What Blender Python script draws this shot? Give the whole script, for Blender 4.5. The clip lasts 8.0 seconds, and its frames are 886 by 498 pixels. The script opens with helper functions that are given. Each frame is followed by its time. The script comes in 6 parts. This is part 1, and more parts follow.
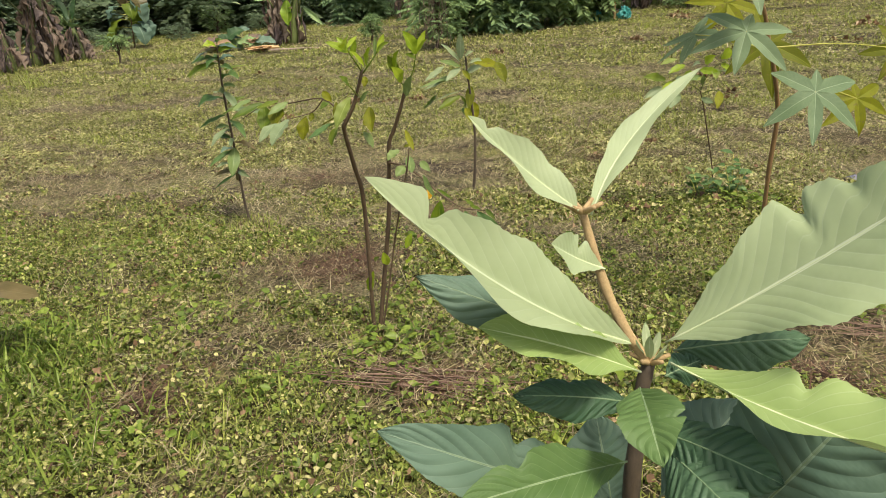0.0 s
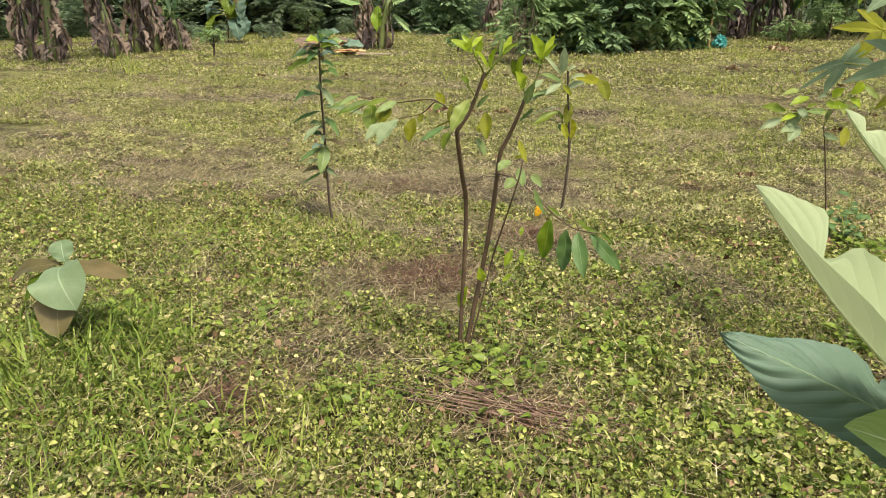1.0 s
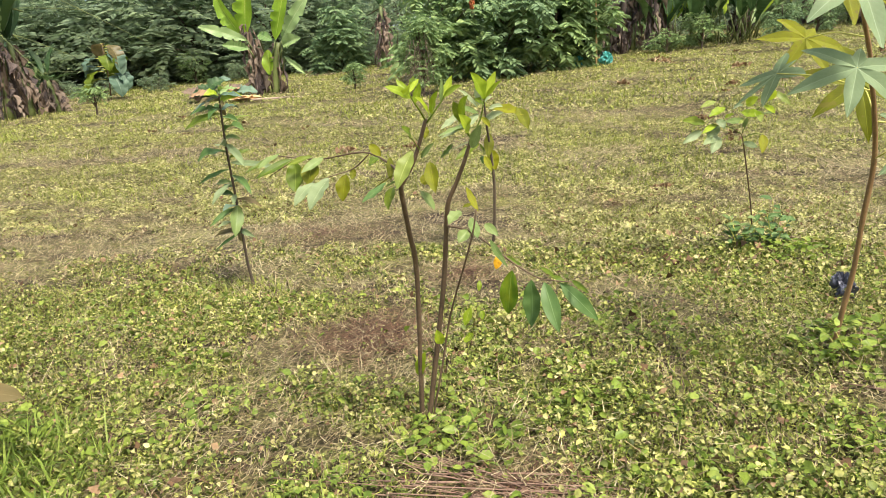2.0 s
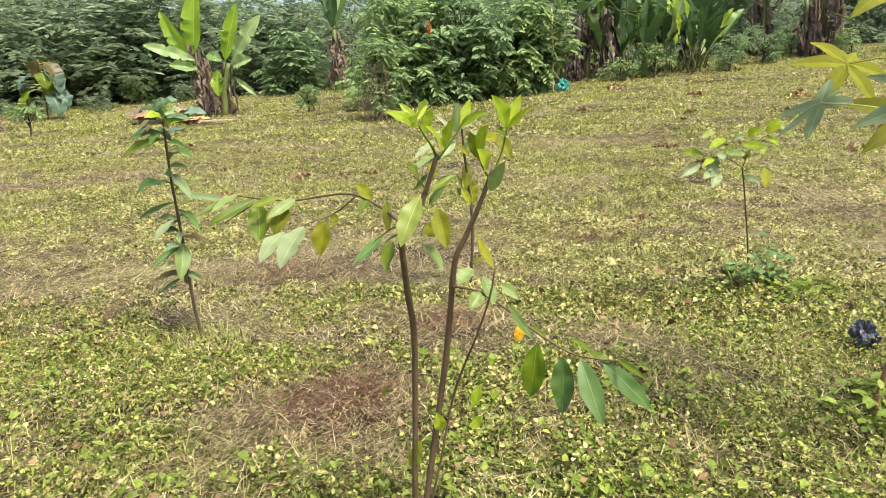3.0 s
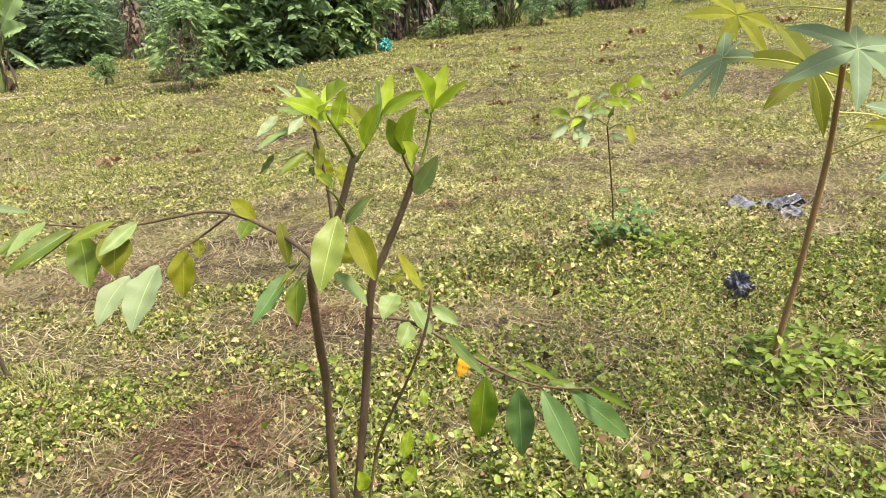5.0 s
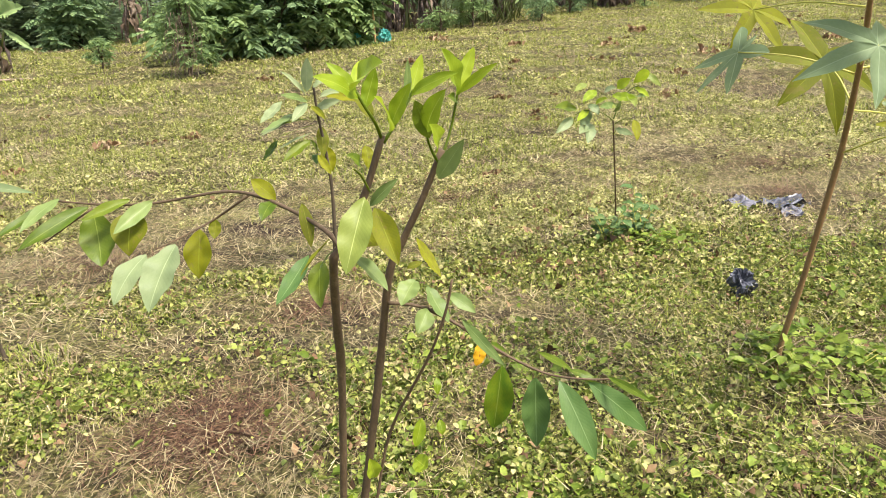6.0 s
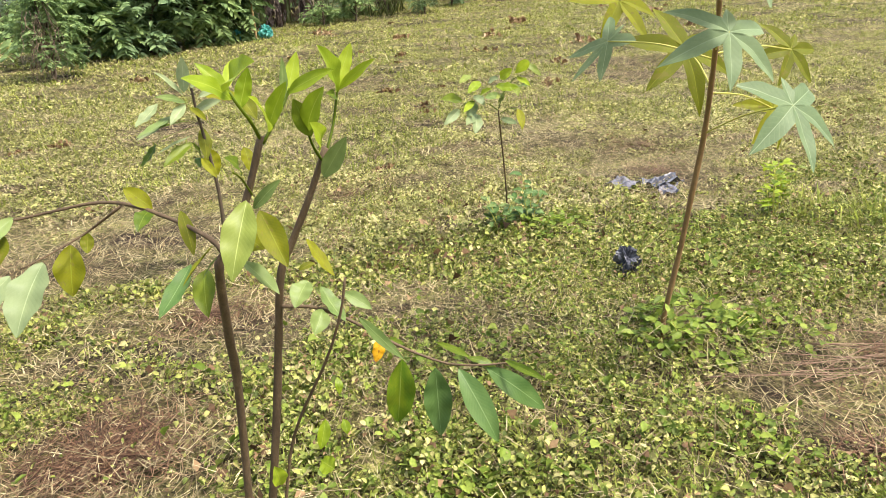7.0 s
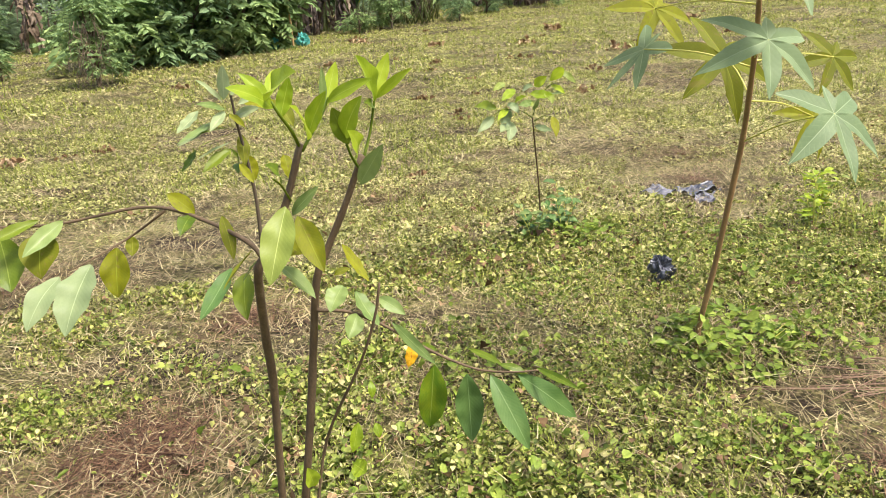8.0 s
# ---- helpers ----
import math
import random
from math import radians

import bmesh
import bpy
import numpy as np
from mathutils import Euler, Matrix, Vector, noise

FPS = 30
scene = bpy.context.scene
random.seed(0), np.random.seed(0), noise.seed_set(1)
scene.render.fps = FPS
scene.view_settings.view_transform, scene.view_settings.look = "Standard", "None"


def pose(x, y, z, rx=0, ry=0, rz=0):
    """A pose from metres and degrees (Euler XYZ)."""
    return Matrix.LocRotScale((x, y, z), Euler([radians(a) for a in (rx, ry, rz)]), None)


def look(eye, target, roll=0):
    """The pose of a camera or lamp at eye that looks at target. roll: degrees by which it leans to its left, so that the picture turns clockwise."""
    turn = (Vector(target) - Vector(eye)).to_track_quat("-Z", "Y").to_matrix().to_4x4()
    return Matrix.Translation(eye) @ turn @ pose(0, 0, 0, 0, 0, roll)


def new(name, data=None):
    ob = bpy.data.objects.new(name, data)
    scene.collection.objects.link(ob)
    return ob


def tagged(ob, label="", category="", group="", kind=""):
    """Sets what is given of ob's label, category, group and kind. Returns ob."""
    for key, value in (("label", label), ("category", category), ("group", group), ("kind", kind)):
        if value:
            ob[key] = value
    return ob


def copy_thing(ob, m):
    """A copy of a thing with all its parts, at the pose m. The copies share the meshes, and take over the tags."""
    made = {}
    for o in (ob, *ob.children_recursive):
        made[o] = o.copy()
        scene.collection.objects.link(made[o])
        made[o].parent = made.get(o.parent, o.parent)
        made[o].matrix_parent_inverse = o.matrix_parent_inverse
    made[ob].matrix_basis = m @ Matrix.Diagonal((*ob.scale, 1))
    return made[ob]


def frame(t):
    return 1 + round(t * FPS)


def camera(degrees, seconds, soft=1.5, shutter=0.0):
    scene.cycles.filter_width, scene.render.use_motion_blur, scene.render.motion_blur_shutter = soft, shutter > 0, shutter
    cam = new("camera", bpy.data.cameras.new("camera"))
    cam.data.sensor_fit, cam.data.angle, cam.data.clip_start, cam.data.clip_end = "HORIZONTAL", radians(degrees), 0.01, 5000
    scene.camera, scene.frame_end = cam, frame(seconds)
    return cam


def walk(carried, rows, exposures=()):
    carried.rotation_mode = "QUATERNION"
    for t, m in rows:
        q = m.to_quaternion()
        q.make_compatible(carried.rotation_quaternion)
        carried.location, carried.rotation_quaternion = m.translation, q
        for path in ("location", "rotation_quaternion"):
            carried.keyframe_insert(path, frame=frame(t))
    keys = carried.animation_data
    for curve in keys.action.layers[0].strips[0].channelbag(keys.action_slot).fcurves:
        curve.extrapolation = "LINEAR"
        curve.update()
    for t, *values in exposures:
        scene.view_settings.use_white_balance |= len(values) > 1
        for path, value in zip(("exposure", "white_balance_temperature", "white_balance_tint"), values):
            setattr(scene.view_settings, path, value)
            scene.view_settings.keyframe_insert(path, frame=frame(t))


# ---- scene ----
cam = camera(67.0, 8.0, soft=0.5)
PATH = [
    (0, (0.547, -0.359, 1.383), (0.218, 1.511, 0.754), -2.5),
    (0.5, (0.525, -0.322, 1.36), (0.025, 1.534, 0.806), 0.3),
    (1, (0.349, -0.223, 1.34), (-0.158, 1.62, 0.75), 1.5),
    (1.5, (0.221, -0.146, 1.377), (-0.057, 1.76, 0.839), -1.9),
    (1.7, (0.183, -0.064, 1.378), (-0.081, 1.851, 0.865), -3.2),
    (2.8, (0.015, 0.443, 1.367), (-0.227, 2.364, 0.864), -2.9),
    (2.9, (-0.027, 0.514, 1.384), (-0.174, 2.444, 0.881), -1.7),
    (3, (-0.061, 0.524, 1.378), (-0.175, 2.47, 0.933), -2.3),
    (3.5, (-0.166, 0.709, 1.417), (-0.084, 2.624, 0.845), -4.4),
    (4, (-0.118, 0.851, 1.402), (0.112, 2.761, 0.858), -1.4),
    (4.5, (-0.151, 0.946, 1.403), (0.403, 2.769, 0.795), -3.8),
    (5, (-0.24, 0.974, 1.409), (0.128, 2.852, 0.829), -4.4),
    (5.2, (-0.282, 1.003, 1.409), (0.068, 2.882, 0.819), -3.0),
    (6.3, (-0.294, 0.993, 1.388), (0.137, 2.849, 0.781), -3.2),
    (6.5, (-0.293, 0.984, 1.399), (0.293, 2.789, 0.766), -2.9),
    (7, (-0.278, 0.991, 1.394), (0.39, 2.767, 0.761), -4.1),
    (7.5, (-0.279, 0.983, 1.396), (0.351, 2.774, 0.766), -4.1),
    (8, (-0.285, 0.98, 1.399), (0.297, 2.795, 0.791), -4.3),
]
walk(cam, [(t, look(eye, target, roll)) for t, eye, target, roll in PATH],
     exposures=[(0.0, 0.66, 6500, 9), (0.5, 0.88, 6500, 9), (1.0, 0.95, 6500, 9), (1.5, 1.15, 6500, 9), (3.0, 1.35, 6500, 9), (8.0, 1.38, 6500, 9)])

# ---- light: a bright, thinly overcast sky ----
world = bpy.data.worlds.new("sky")
scene.world = world
world.use_nodes = True
wn = world.node_tree
sky = wn.nodes.new("ShaderNodeTexSky")
sky.sky_type = "NISHITA"
sky.sun_disc = False
sky.sun_elevation, sky.sun_rotation = radians(60), radians(141)
sky.air_density, sky.dust_density, sky.ozone_density = 1.0, 5.0, 0.6
wn.nodes["Background"].inputs["Strength"].default_value = 0.12
wn.links.new(sky.outputs["Color"], wn.nodes["Background"].inputs["Color"])
sun_data = bpy.data.lights.new("sun", "SUN")
sun_data.energy, sun_data.angle, sun_data.color = 2.6, radians(9), (1.0, 0.95, 0.86)
sun = new("sun", sun_data)
sun.matrix_world = look((9, -11, 25), (0, 0, 0))


# ---- materials ----
def node_material(name):
    m = bpy.data.materials.new(name)
    m.use_nodes = True
    n, l = m.node_tree.nodes, m.node_tree.links
    return m, n, l, n["Principled BSDF"]


def ramp(n, stops):
    r = n.new("ShaderNodeValToRGB")
    while len(r.color_ramp.elements) < len(stops):
        r.color_ramp.elements.new(0.5)
    for e, (p, c) in zip(r.color_ramp.elements, stops):
        e.position, e.color = p, (*c, 1)
    return r


def noise_node(n, l, coords, scale, detail=4, rough=0.6):
    t = n.new("ShaderNodeTexNoise")
    t.inputs["Scale"].default_value, t.inputs["Detail"].default_value, t.inputs["Roughness"].default_value = scale, detail, rough
    l.new(coords, t.inputs["Vector"])
    return t.outputs["Fac"]


def math_node(n, l, op, a, b=None):
    t = n.new("ShaderNodeMath")
    t.operation = op
    for i, v in enumerate((a, b)):
        if v is None:
            continue
        if isinstance(v, (int, float)):
            t.inputs[i].default_value = v
        else:
            l.new(v, t.inputs[i])
    return t.outputs[0]


def mix_colour(n, l, fac, a, b, blend="MIX"):
    t = n.new("ShaderNodeMix")
    t.data_type, t.blend_type = "RGBA", blend
    for slot, v in ((t.inputs[0], fac), (t.inputs[6], a), (t.inputs[7], b)):
        if isinstance(v, (int, float)):
            slot.default_value = v
        elif isinstance(v, tuple):
            slot.default_value = (*v, 1)
        else:
            l.new(v, slot)
    return t.outputs[2]


def bump_node(n, l, height, strength, distance):
    b = n.new("ShaderNodeBump")
    b.inputs["Strength"].default_value, b.inputs["Distance"].default_value = strength, distance
    l.new(height, b.inputs["Height"])
    return b.outputs["Normal"]


def see_through(n, l, bsdf, colour, amount, normal=None):
    """Let part of the light through a thin blade."""
    t, m = n.new("ShaderNodeBsdfTranslucent"), n.new("ShaderNodeMixShader")
    l.new(colour, t.inputs["Color"])
    if normal is not None:
        l.new(normal, t.inputs["Normal"])
    m.inputs[0].default_value = amount
    l.new(bsdf.outputs[0], m.inputs[1])
    l.new(t.outputs[0], m.inputs[2])
    l.new(m.outputs[0], n["Material Output"].inputs["Surface"])


def leaf_material(name, dark, light, vein, rough=0.42, thin=0.35, veins=16, spots=None, relief=0.06, spread=0.45):
    """A leaf blade; its UV runs along the midrib (u) and across (v)."""
    m, n, l, p = node_material(name)
    uv, sep, obj, info = n.new("ShaderNodeUVMap"), n.new("ShaderNodeSeparateXYZ"), n.new("ShaderNodeTexCoord"), n.new("ShaderNodeObjectInfo")
    l.new(uv.outputs[0], sep.inputs[0])
    across = math_node(n, l, "ABSOLUTE", math_node(n, l, "SUBTRACT", sep.outputs[1], 0.5))
    slope = math_node(n, l, "SUBTRACT", math_node(n, l, "MULTIPLY", sep.outputs[0], float(veins)), math_node(n, l, "MULTIPLY", across, veins * spread))
    wave = math_node(n, l, "ABSOLUTE", math_node(n, l, "SINE", math_node(n, l, "MULTIPLY", slope, math.pi)))
    side = math_node(n, l, "LESS_THAN", wave, 0.13)
    rib = math_node(n, l, "LESS_THAN", across, 0.015)
    big = noise_node(n, l, obj.outputs["Object"], 2.6, 3)
    fine = noise_node(n, l, obj.outputs["Object"], 38.0, 3)
    mixing = math_node(n, l, "ADD", math_node(n, l, "MULTIPLY", big, 0.65), math_node(n, l, "MULTIPLY", fine, 0.3))
    mixing = math_node(n, l, "ADD", mixing, math_node(n, l, "MULTIPLY", math_node(n, l, "SUBTRACT", info.outputs["Random"], 0.5), 0.4))
    base = ramp(n, ((0.28, dark), (0.75, light)))
    l.new(mixing, base.inputs[0])
    colour = mix_colour(n, l, math_node(n, l, "MULTIPLY", side, 0.13), base.outputs[0], vein)
    colour = mix_colour(n, l, math_node(n, l, "MULTIPLY", rib, 0.75), colour, vein)
    if spots:
        blot = noise_node(n, l, obj.outputs["Object"], 9.0, 2, 0.4)
        cut = ramp(n, ((0.60, (0, 0, 0)), (0.68, (1, 1, 1))))
        l.new(blot, cut.inputs[0])
        colour = mix_colour(n, l, math_node(n, l, "MULTIPLY", cut.outputs[0], 0.75), colour, spots)
    l.new(colour, p.inputs["Base Color"])
    gloss = ramp(n, ((0.3, (rough - 0.08,) * 3), (0.7, (rough + 0.14,) * 3)))
    l.new(fine, gloss.inputs[0])
    l.new(gloss.outputs[0], p.inputs["Roughness"])
    height = math_node(n, l, "ADD", wave, math_node(n, l, "MULTIPLY", fine, 0.35))
    normal = bump_node(n, l, height, relief, 0.004)
    l.new(normal, p.inputs["Normal"])
    p.inputs["Specular IOR Level"].default_value = 0.3
    see_through(n, l, p, colour, thin)
    return m


def cover_material(name, stops, rough=0.6, thin=0.3, patch=1.2, patch_by=0.35, tuft=0.0):
    """Small loose pieces whose colour changes from piece to piece and from patch to patch."""
    m, n, l, p = node_material(name)
    geo, tex = n.new("ShaderNodeNewGeometry"), n.new("ShaderNodeTexCoord")
    wide = noise_node(n, l, tex.outputs["Object"], patch, 3)
    fine = noise_node(n, l, tex.outputs["Object"], 60.0, 2)
    fac = math_node(n, l, "ADD", math_node(n, l, "MULTIPLY", geo.outputs["Random Per Island"], 1 - patch_by), math_node(n, l, "MULTIPLY", wide, patch_by))
    r = ramp(n, stops)
    l.new(fac, r.inputs[0])
    shade = ramp(n, ((0.3, (0.75, 0.75, 0.75)), (0.7, (1.15, 1.15, 1.15))))
    l.new(fine, shade.inputs[0])
    colour = mix_colour(n, l, 1.0, r.outputs[0], shade.outputs[0], "MULTIPLY")
    if tuft:
        each = ramp(n, ((0.36, (0.58, 0.58, 0.55)), (0.50, (1.0, 1.0, 1.0)), (0.64, (1.38, 1.36, 1.32))))
        l.new(noise_node(n, l, tex.outputs["Object"], tuft, 2, 0.5), each.inputs[0])
        colour = mix_colour(n, l, 1.0, colour, each.outputs[0], "MULTIPLY")
    l.new(colour, p.inputs["Base Color"])
    p.inputs["Roughness"].default_value, p.inputs["Specular IOR Level"].default_value = rough, 0.25
    if thin:
        see_through(n, l, p, colour, thin)
    return m


def rough_material(name, stops, scale, rough=0.8, relief=0.6, depth=0.01, stretch=(1, 1, 1)):
    """Bark, soil, dry matter: mottled at two scales, with relief."""
    m, n, l, p = node_material(name)
    tex, mp = n.new("ShaderNodeTexCoord"), n.new("ShaderNodeMapping")
    l.new(tex.outputs["Object"], mp.inputs[0])
    mp.inputs["Scale"].default_value = stretch
    a = noise_node(n, l, mp.outputs[0], scale, 5, 0.65)
    b = noise_node(n, l, mp.outputs[0], scale * 7, 4, 0.7)
    fac = math_node(n, l, "ADD", math_node(n, l, "MULTIPLY", a, 0.55), math_node(n, l, "MULTIPLY", b, 0.45))
    r = ramp(n, stops)
    l.new(fac, r.inputs[0])
    l.new(r.outputs[0], p.inputs["Base Color"])
    p.inputs["Roughness"].default_value = rough
    l.new(bump_node(n, l, fac, relief, depth), p.inputs["Normal"])
    return m


LEAF = {
    0: leaf_material("young_leaf", (0.21, 0.30, 0.014), (0.37, 0.455, 0.030), (0.42, 0.48, 0.08), 0.38, 0.42),
    1: leaf_material("olive_leaf", (0.075, 0.125, 0.009), (0.17, 0.22, 0.018), (0.24, 0.30, 0.05), 0.40, 0.36),
    2: leaf_material("pale_leaf", (0.12, 0.18, 0.045), (0.215, 0.28, 0.085), (0.30, 0.37, 0.14), 0.42, 0.3),
    3: leaf_material("yellowing_leaf", (0.122, 0.136, 0.003), (0.232, 0.236, 0.004), (0.25, 0.28, 0.02), 0.65, 0.34, spots=(0.16, 0.14, 0.02)),
    4: leaf_material("orange_leaf", (0.62, 0.30, 0.010), (0.75, 0.42, 0.02), (0.7, 0.42, 0.05), 0.45, 0.35, spots=(0.3, 0.1, 0.02)),
    5: leaf_material("blanched_leaf", (0.26, 0.32, 0.15), (0.42, 0.47, 0.25), (0.50, 0.55, 0.33), 0.36, 0.35),
    6: leaf_material("deep_green_leaf", (0.055, 0.115, 0.024), (0.115, 0.19, 0.050), (0.20, 0.29, 0.11), 0.46, 0.28),
    7: leaf_material("two_tone_leaf", (0.085, 0.16, 0.010), (0.26, 0.29, 0.014), (0.26, 0.32, 0.06), 0.38, 0.34),
    8: leaf_material("bronze_leaf", (0.10, 0.085, 0.028), (0.20, 0.15, 0.06), (0.22, 0.18, 0.08), 0.40, 0.28),
    9: leaf_material("grey_lobed_leaf", (0.13, 0.19, 0.085), (0.22, 0.29, 0.145), (0.34, 0.42, 0.24), 0.52, 0.32, veins=9),
    10: leaf_material("downy_young_leaf", (0.30, 0.365, 0.175), (0.43, 0.49, 0.27), (0.58, 0.62, 0.42), 0.5, 0.3, veins=15, relief=0.12),
    11: leaf_material("downy_leaf", (0.25, 0.34, 0.10), (0.41, 0.50, 0.19), (0.66, 0.70, 0.46), 0.46, 0.24, veins=15, relief=0.13),
    12: leaf_material("broad_green_leaf", (0.085, 0.15, 0.04), (0.16, 0.245, 0.08), (0.34, 0.42, 0.20), 0.45, 0.3, veins=13, relief=0.22),
    13: leaf_material("dark_ribbed_leaf", (0.045, 0.092, 0.042), (0.088, 0.155, 0.076), (0.12, 0.21, 0.10), 0.55, 0.15, veins=13, relief=0.3),
    16: leaf_material("greyish_leaf", (0.17, 0.225, 0.10), (0.27, 0.325, 0.155), (0.36, 0.42, 0.22), 0.45, 0.3),
    15: leaf_material("lime_leaf", (0.16, 0.21, 0.035), (0.27, 0.32, 0.065), (0.45, 0.50, 0.16), 0.42, 0.35),
    14: leaf_material("grey_green_leaf", (0.080, 0.135, 0.088), (0.135, 0.200, 0.130), (0.24, 0.31, 0.20), 0.55, 0.18, veins=13, relief=0.3),
}
BARK = rough_material("young_bark", ((0.3, (0.052, 0.031, 0.016)), (0.55, (0.115, 0.074, 0.038)), (0.75, (0.20, 0.14, 0.080))), 26, 0.75, 0.6, 0.004, (1, 1, 0.35))
DARK_BARK = rough_material("dark_bark", ((0.3, (0.030, 0.022, 0.014)), (0.6, (0.085, 0.060, 0.034)), (0.8, (0.16, 0.12, 0.07))), 20, 0.8, 0.6, 0.004, (1, 1, 0.35))
RED_BARK = rough_material("tan_bark", ((0.3, (0.14, 0.078, 0.032)), (0.6, (0.28, 0.165, 0.065)), (0.8, (0.40, 0.26, 0.12))), 24, 0.7, 0.6, 0.004, (1, 1, 0.35))
DOWN_BARK = rough_material("downy_bark", ((0.3, (0.24, 0.16, 0.07)), (0.6, (0.42, 0.29, 0.13)), (0.8, (0.55, 0.45, 0.24))), 60, 0.85, 0.5, 0.003)
DOWN_RIB = rough_material("downy_midrib", ((0.3, (0.44, 0.50, 0.25)), (0.7, (0.56, 0.60, 0.36))), 50, 0.6, 0.2, 0.001)
DULL_RIB = rough_material("green_midrib", ((0.3, (0.12, 0.18, 0.085)), (0.7, (0.20, 0.27, 0.13))), 50, 0.6, 0.2, 0.001)
PETIOLE = rough_material("petiole", ((0.3, (0.36, 0.36, 0.05)), (0.7, (0.52, 0.48, 0.10))), 40, 0.5, 0.2, 0.002)
SHEATH = rough_material("banana_sheath", ((0.32, (0.022, 0.015, 0.013)), (0.5, (0.085, 0.060, 0.050)), (0.75, (0.25, 0.20, 0.17))), 5, 0.85, 0.8, 0.03, (1, 1, 0.2))
GREEN_STEM = rough_material("banana_stem", ((0.3, (0.06, 0.07, 0.02)), (0.6, (0.12, 0.15, 0.035)), (0.8, (0.18, 0.17, 0.06))), 4, 0.6, 0.5, 0.02, (1, 1, 0.2))
DRY_LEAF = rough_material("dry_leaf", ((0.25, (0.055, 0.036, 0.024)), (0.55, (0.16, 0.11, 0.072)), (0.8, (0.33, 0.25, 0.17))), 9, 0.8, 0.6, 0.01)
PALE_DRY = rough_material("pale_dry_leaf", ((0.25, (0.13, 0.09, 0.065)), (0.55, (0.29, 0.22, 0.16)), (0.8, (0.46, 0.38, 0.28))), 9, 0.8, 0.6, 0.01)
BANANA_GREEN = leaf_material("banana_leaf", (0.22, 0.36, 0.028), (0.40, 0.52, 0.055), (0.5, 0.58, 0.14), 0.4, 0.45, veins=50, relief=0.3, spread=0.1)
BANANA_PALE = leaf_material("banana_leaf_pale", (0.16, 0.27, 0.08), (0.30, 0.40, 0.16), (0.45, 0.5, 0.25), 0.36, 0.35, veins=50, relief=0.3, spread=0.1)
# darker copy of the banana leaf, with shade put into its colour
BANANA_SHADED = leaf_material("banana_leaf_shaded", (0.030, 0.068, 0.022), (0.066, 0.12, 0.036), (0.12, 0.18, 0.07), 0.42, 0.3, veins=50, relief=0.3, spread=0.1)
SHRUB_LEAF = cover_material("shrub_foliage", ((0.0, (0.11, 0.18, 0.075)), (0.45, (0.20, 0.295, 0.115)), (0.8, (0.32, 0.42, 0.15)), (1.0, (0.45, 0.53, 0.18))), 0.6, 0.4, 0.8, 0.45)
DARK_SHRUB = cover_material("dark_foliage", ((0.0, (0.10, 0.165, 0.085)), (0.5, (0.18, 0.27, 0.125)), (1.0, (0.31, 0.41, 0.16))), 0.6, 0.4, 0.8, 0.45)
# distance haze is mixed into this foliage colour: paler and bluer
HAZED_LEAF = cover_material("hazed_far_foliage", ((0.0, (0.145, 0.20, 0.13)), (0.5, (0.23, 0.30, 0.175)), (1.0, (0.34, 0.41, 0.205))), 0.8, 0.72, 0.25, 0.5)
WEED_LEAF = cover_material("weed_leaves", ((0.10, (0.070, 0.098, 0.021)), (0.30, (0.155, 0.195, 0.040)), (0.50, (0.255, 0.290, 0.060)), (0.68, (0.37, 0.37, 0.105)), (0.82, (0.47, 0.43, 0.19)), (0.97, (0.40, 0.31, 0.16))), 0.55, 0.3, 0.9, 0.3, 15.0)
# weed leaves again, with extra brightness and evenness put into their colour
BRIGHT_FAR_WEED = cover_material("brightened_far_weed_leaves", ((0.25, (0.215, 0.225, 0.078)), (0.5, (0.36, 0.355, 0.128)), (0.75, (0.47, 0.425, 0.21))), 0.6, 0.3, 0.8, 0.55, 5.0)
RED_STRAW = cover_material("red_brown_straw", ((0.0, (0.026, 0.014, 0.009)), (0.45, (0.098, 0.050, 0.028)), (0.75, (0.21, 0.12, 0.066)), (1.0, (0.46, 0.34, 0.20))), 0.7, 0.1, 2.0, 0.3)
LUSH_LEAF = cover_material("lush_weed_leaves", ((0.0, (0.075, 0.125, 0.018)), (0.5, (0.19, 0.265, 0.036)), (1.0, (0.36, 0.42, 0.08))), 0.45, 0.35, 2.0, 0.3)
GRASS = cover_material("grass", ((0.0, (0.11, 0.16, 0.022)), (0.5, (0.26, 0.30, 0.05)), (1.0, (0.45, 0.45, 0.13))), 0.5, 0.35, 0.9, 0.4, 10.0)
LUSH_GRASS = cover_material("lush_grass", ((0.0, (0.07, 0.115, 0.016)), (0.5, (0.17, 0.24, 0.033)), (1.0, (0.35, 0.41, 0.08))), 0.45, 0.4, 2.0, 0.3)
STRAW = cover_material("straw", ((0.12, (0.04, 0.025, 0.016)), (0.38, (0.17, 0.115, 0.066)), (0.6, (0.33, 0.275, 0.145)), (0.9, (0.60, 0.53, 0.33))), 0.7, 0.12, 0.6, 0.45, 9.0)
TAN_LITTER = cover_material("tan_dead_leaves", ((0.0, (0.13, 0.078, 0.040)), (0.5, (0.29, 0.18, 0.095)), (1.0, (0.55, 0.41, 0.26))), 0.8, 0.15, 3.0, 0.2)
LITTER = cover_material("leaf_litter", ((0.0, (0.06, 0.034, 0.018)), (0.5, (0.17, 0.10, 0.05)), (1.0, (0.42, 0.28, 0.15))), 0.75, 0.1, 0.6, 0.3)


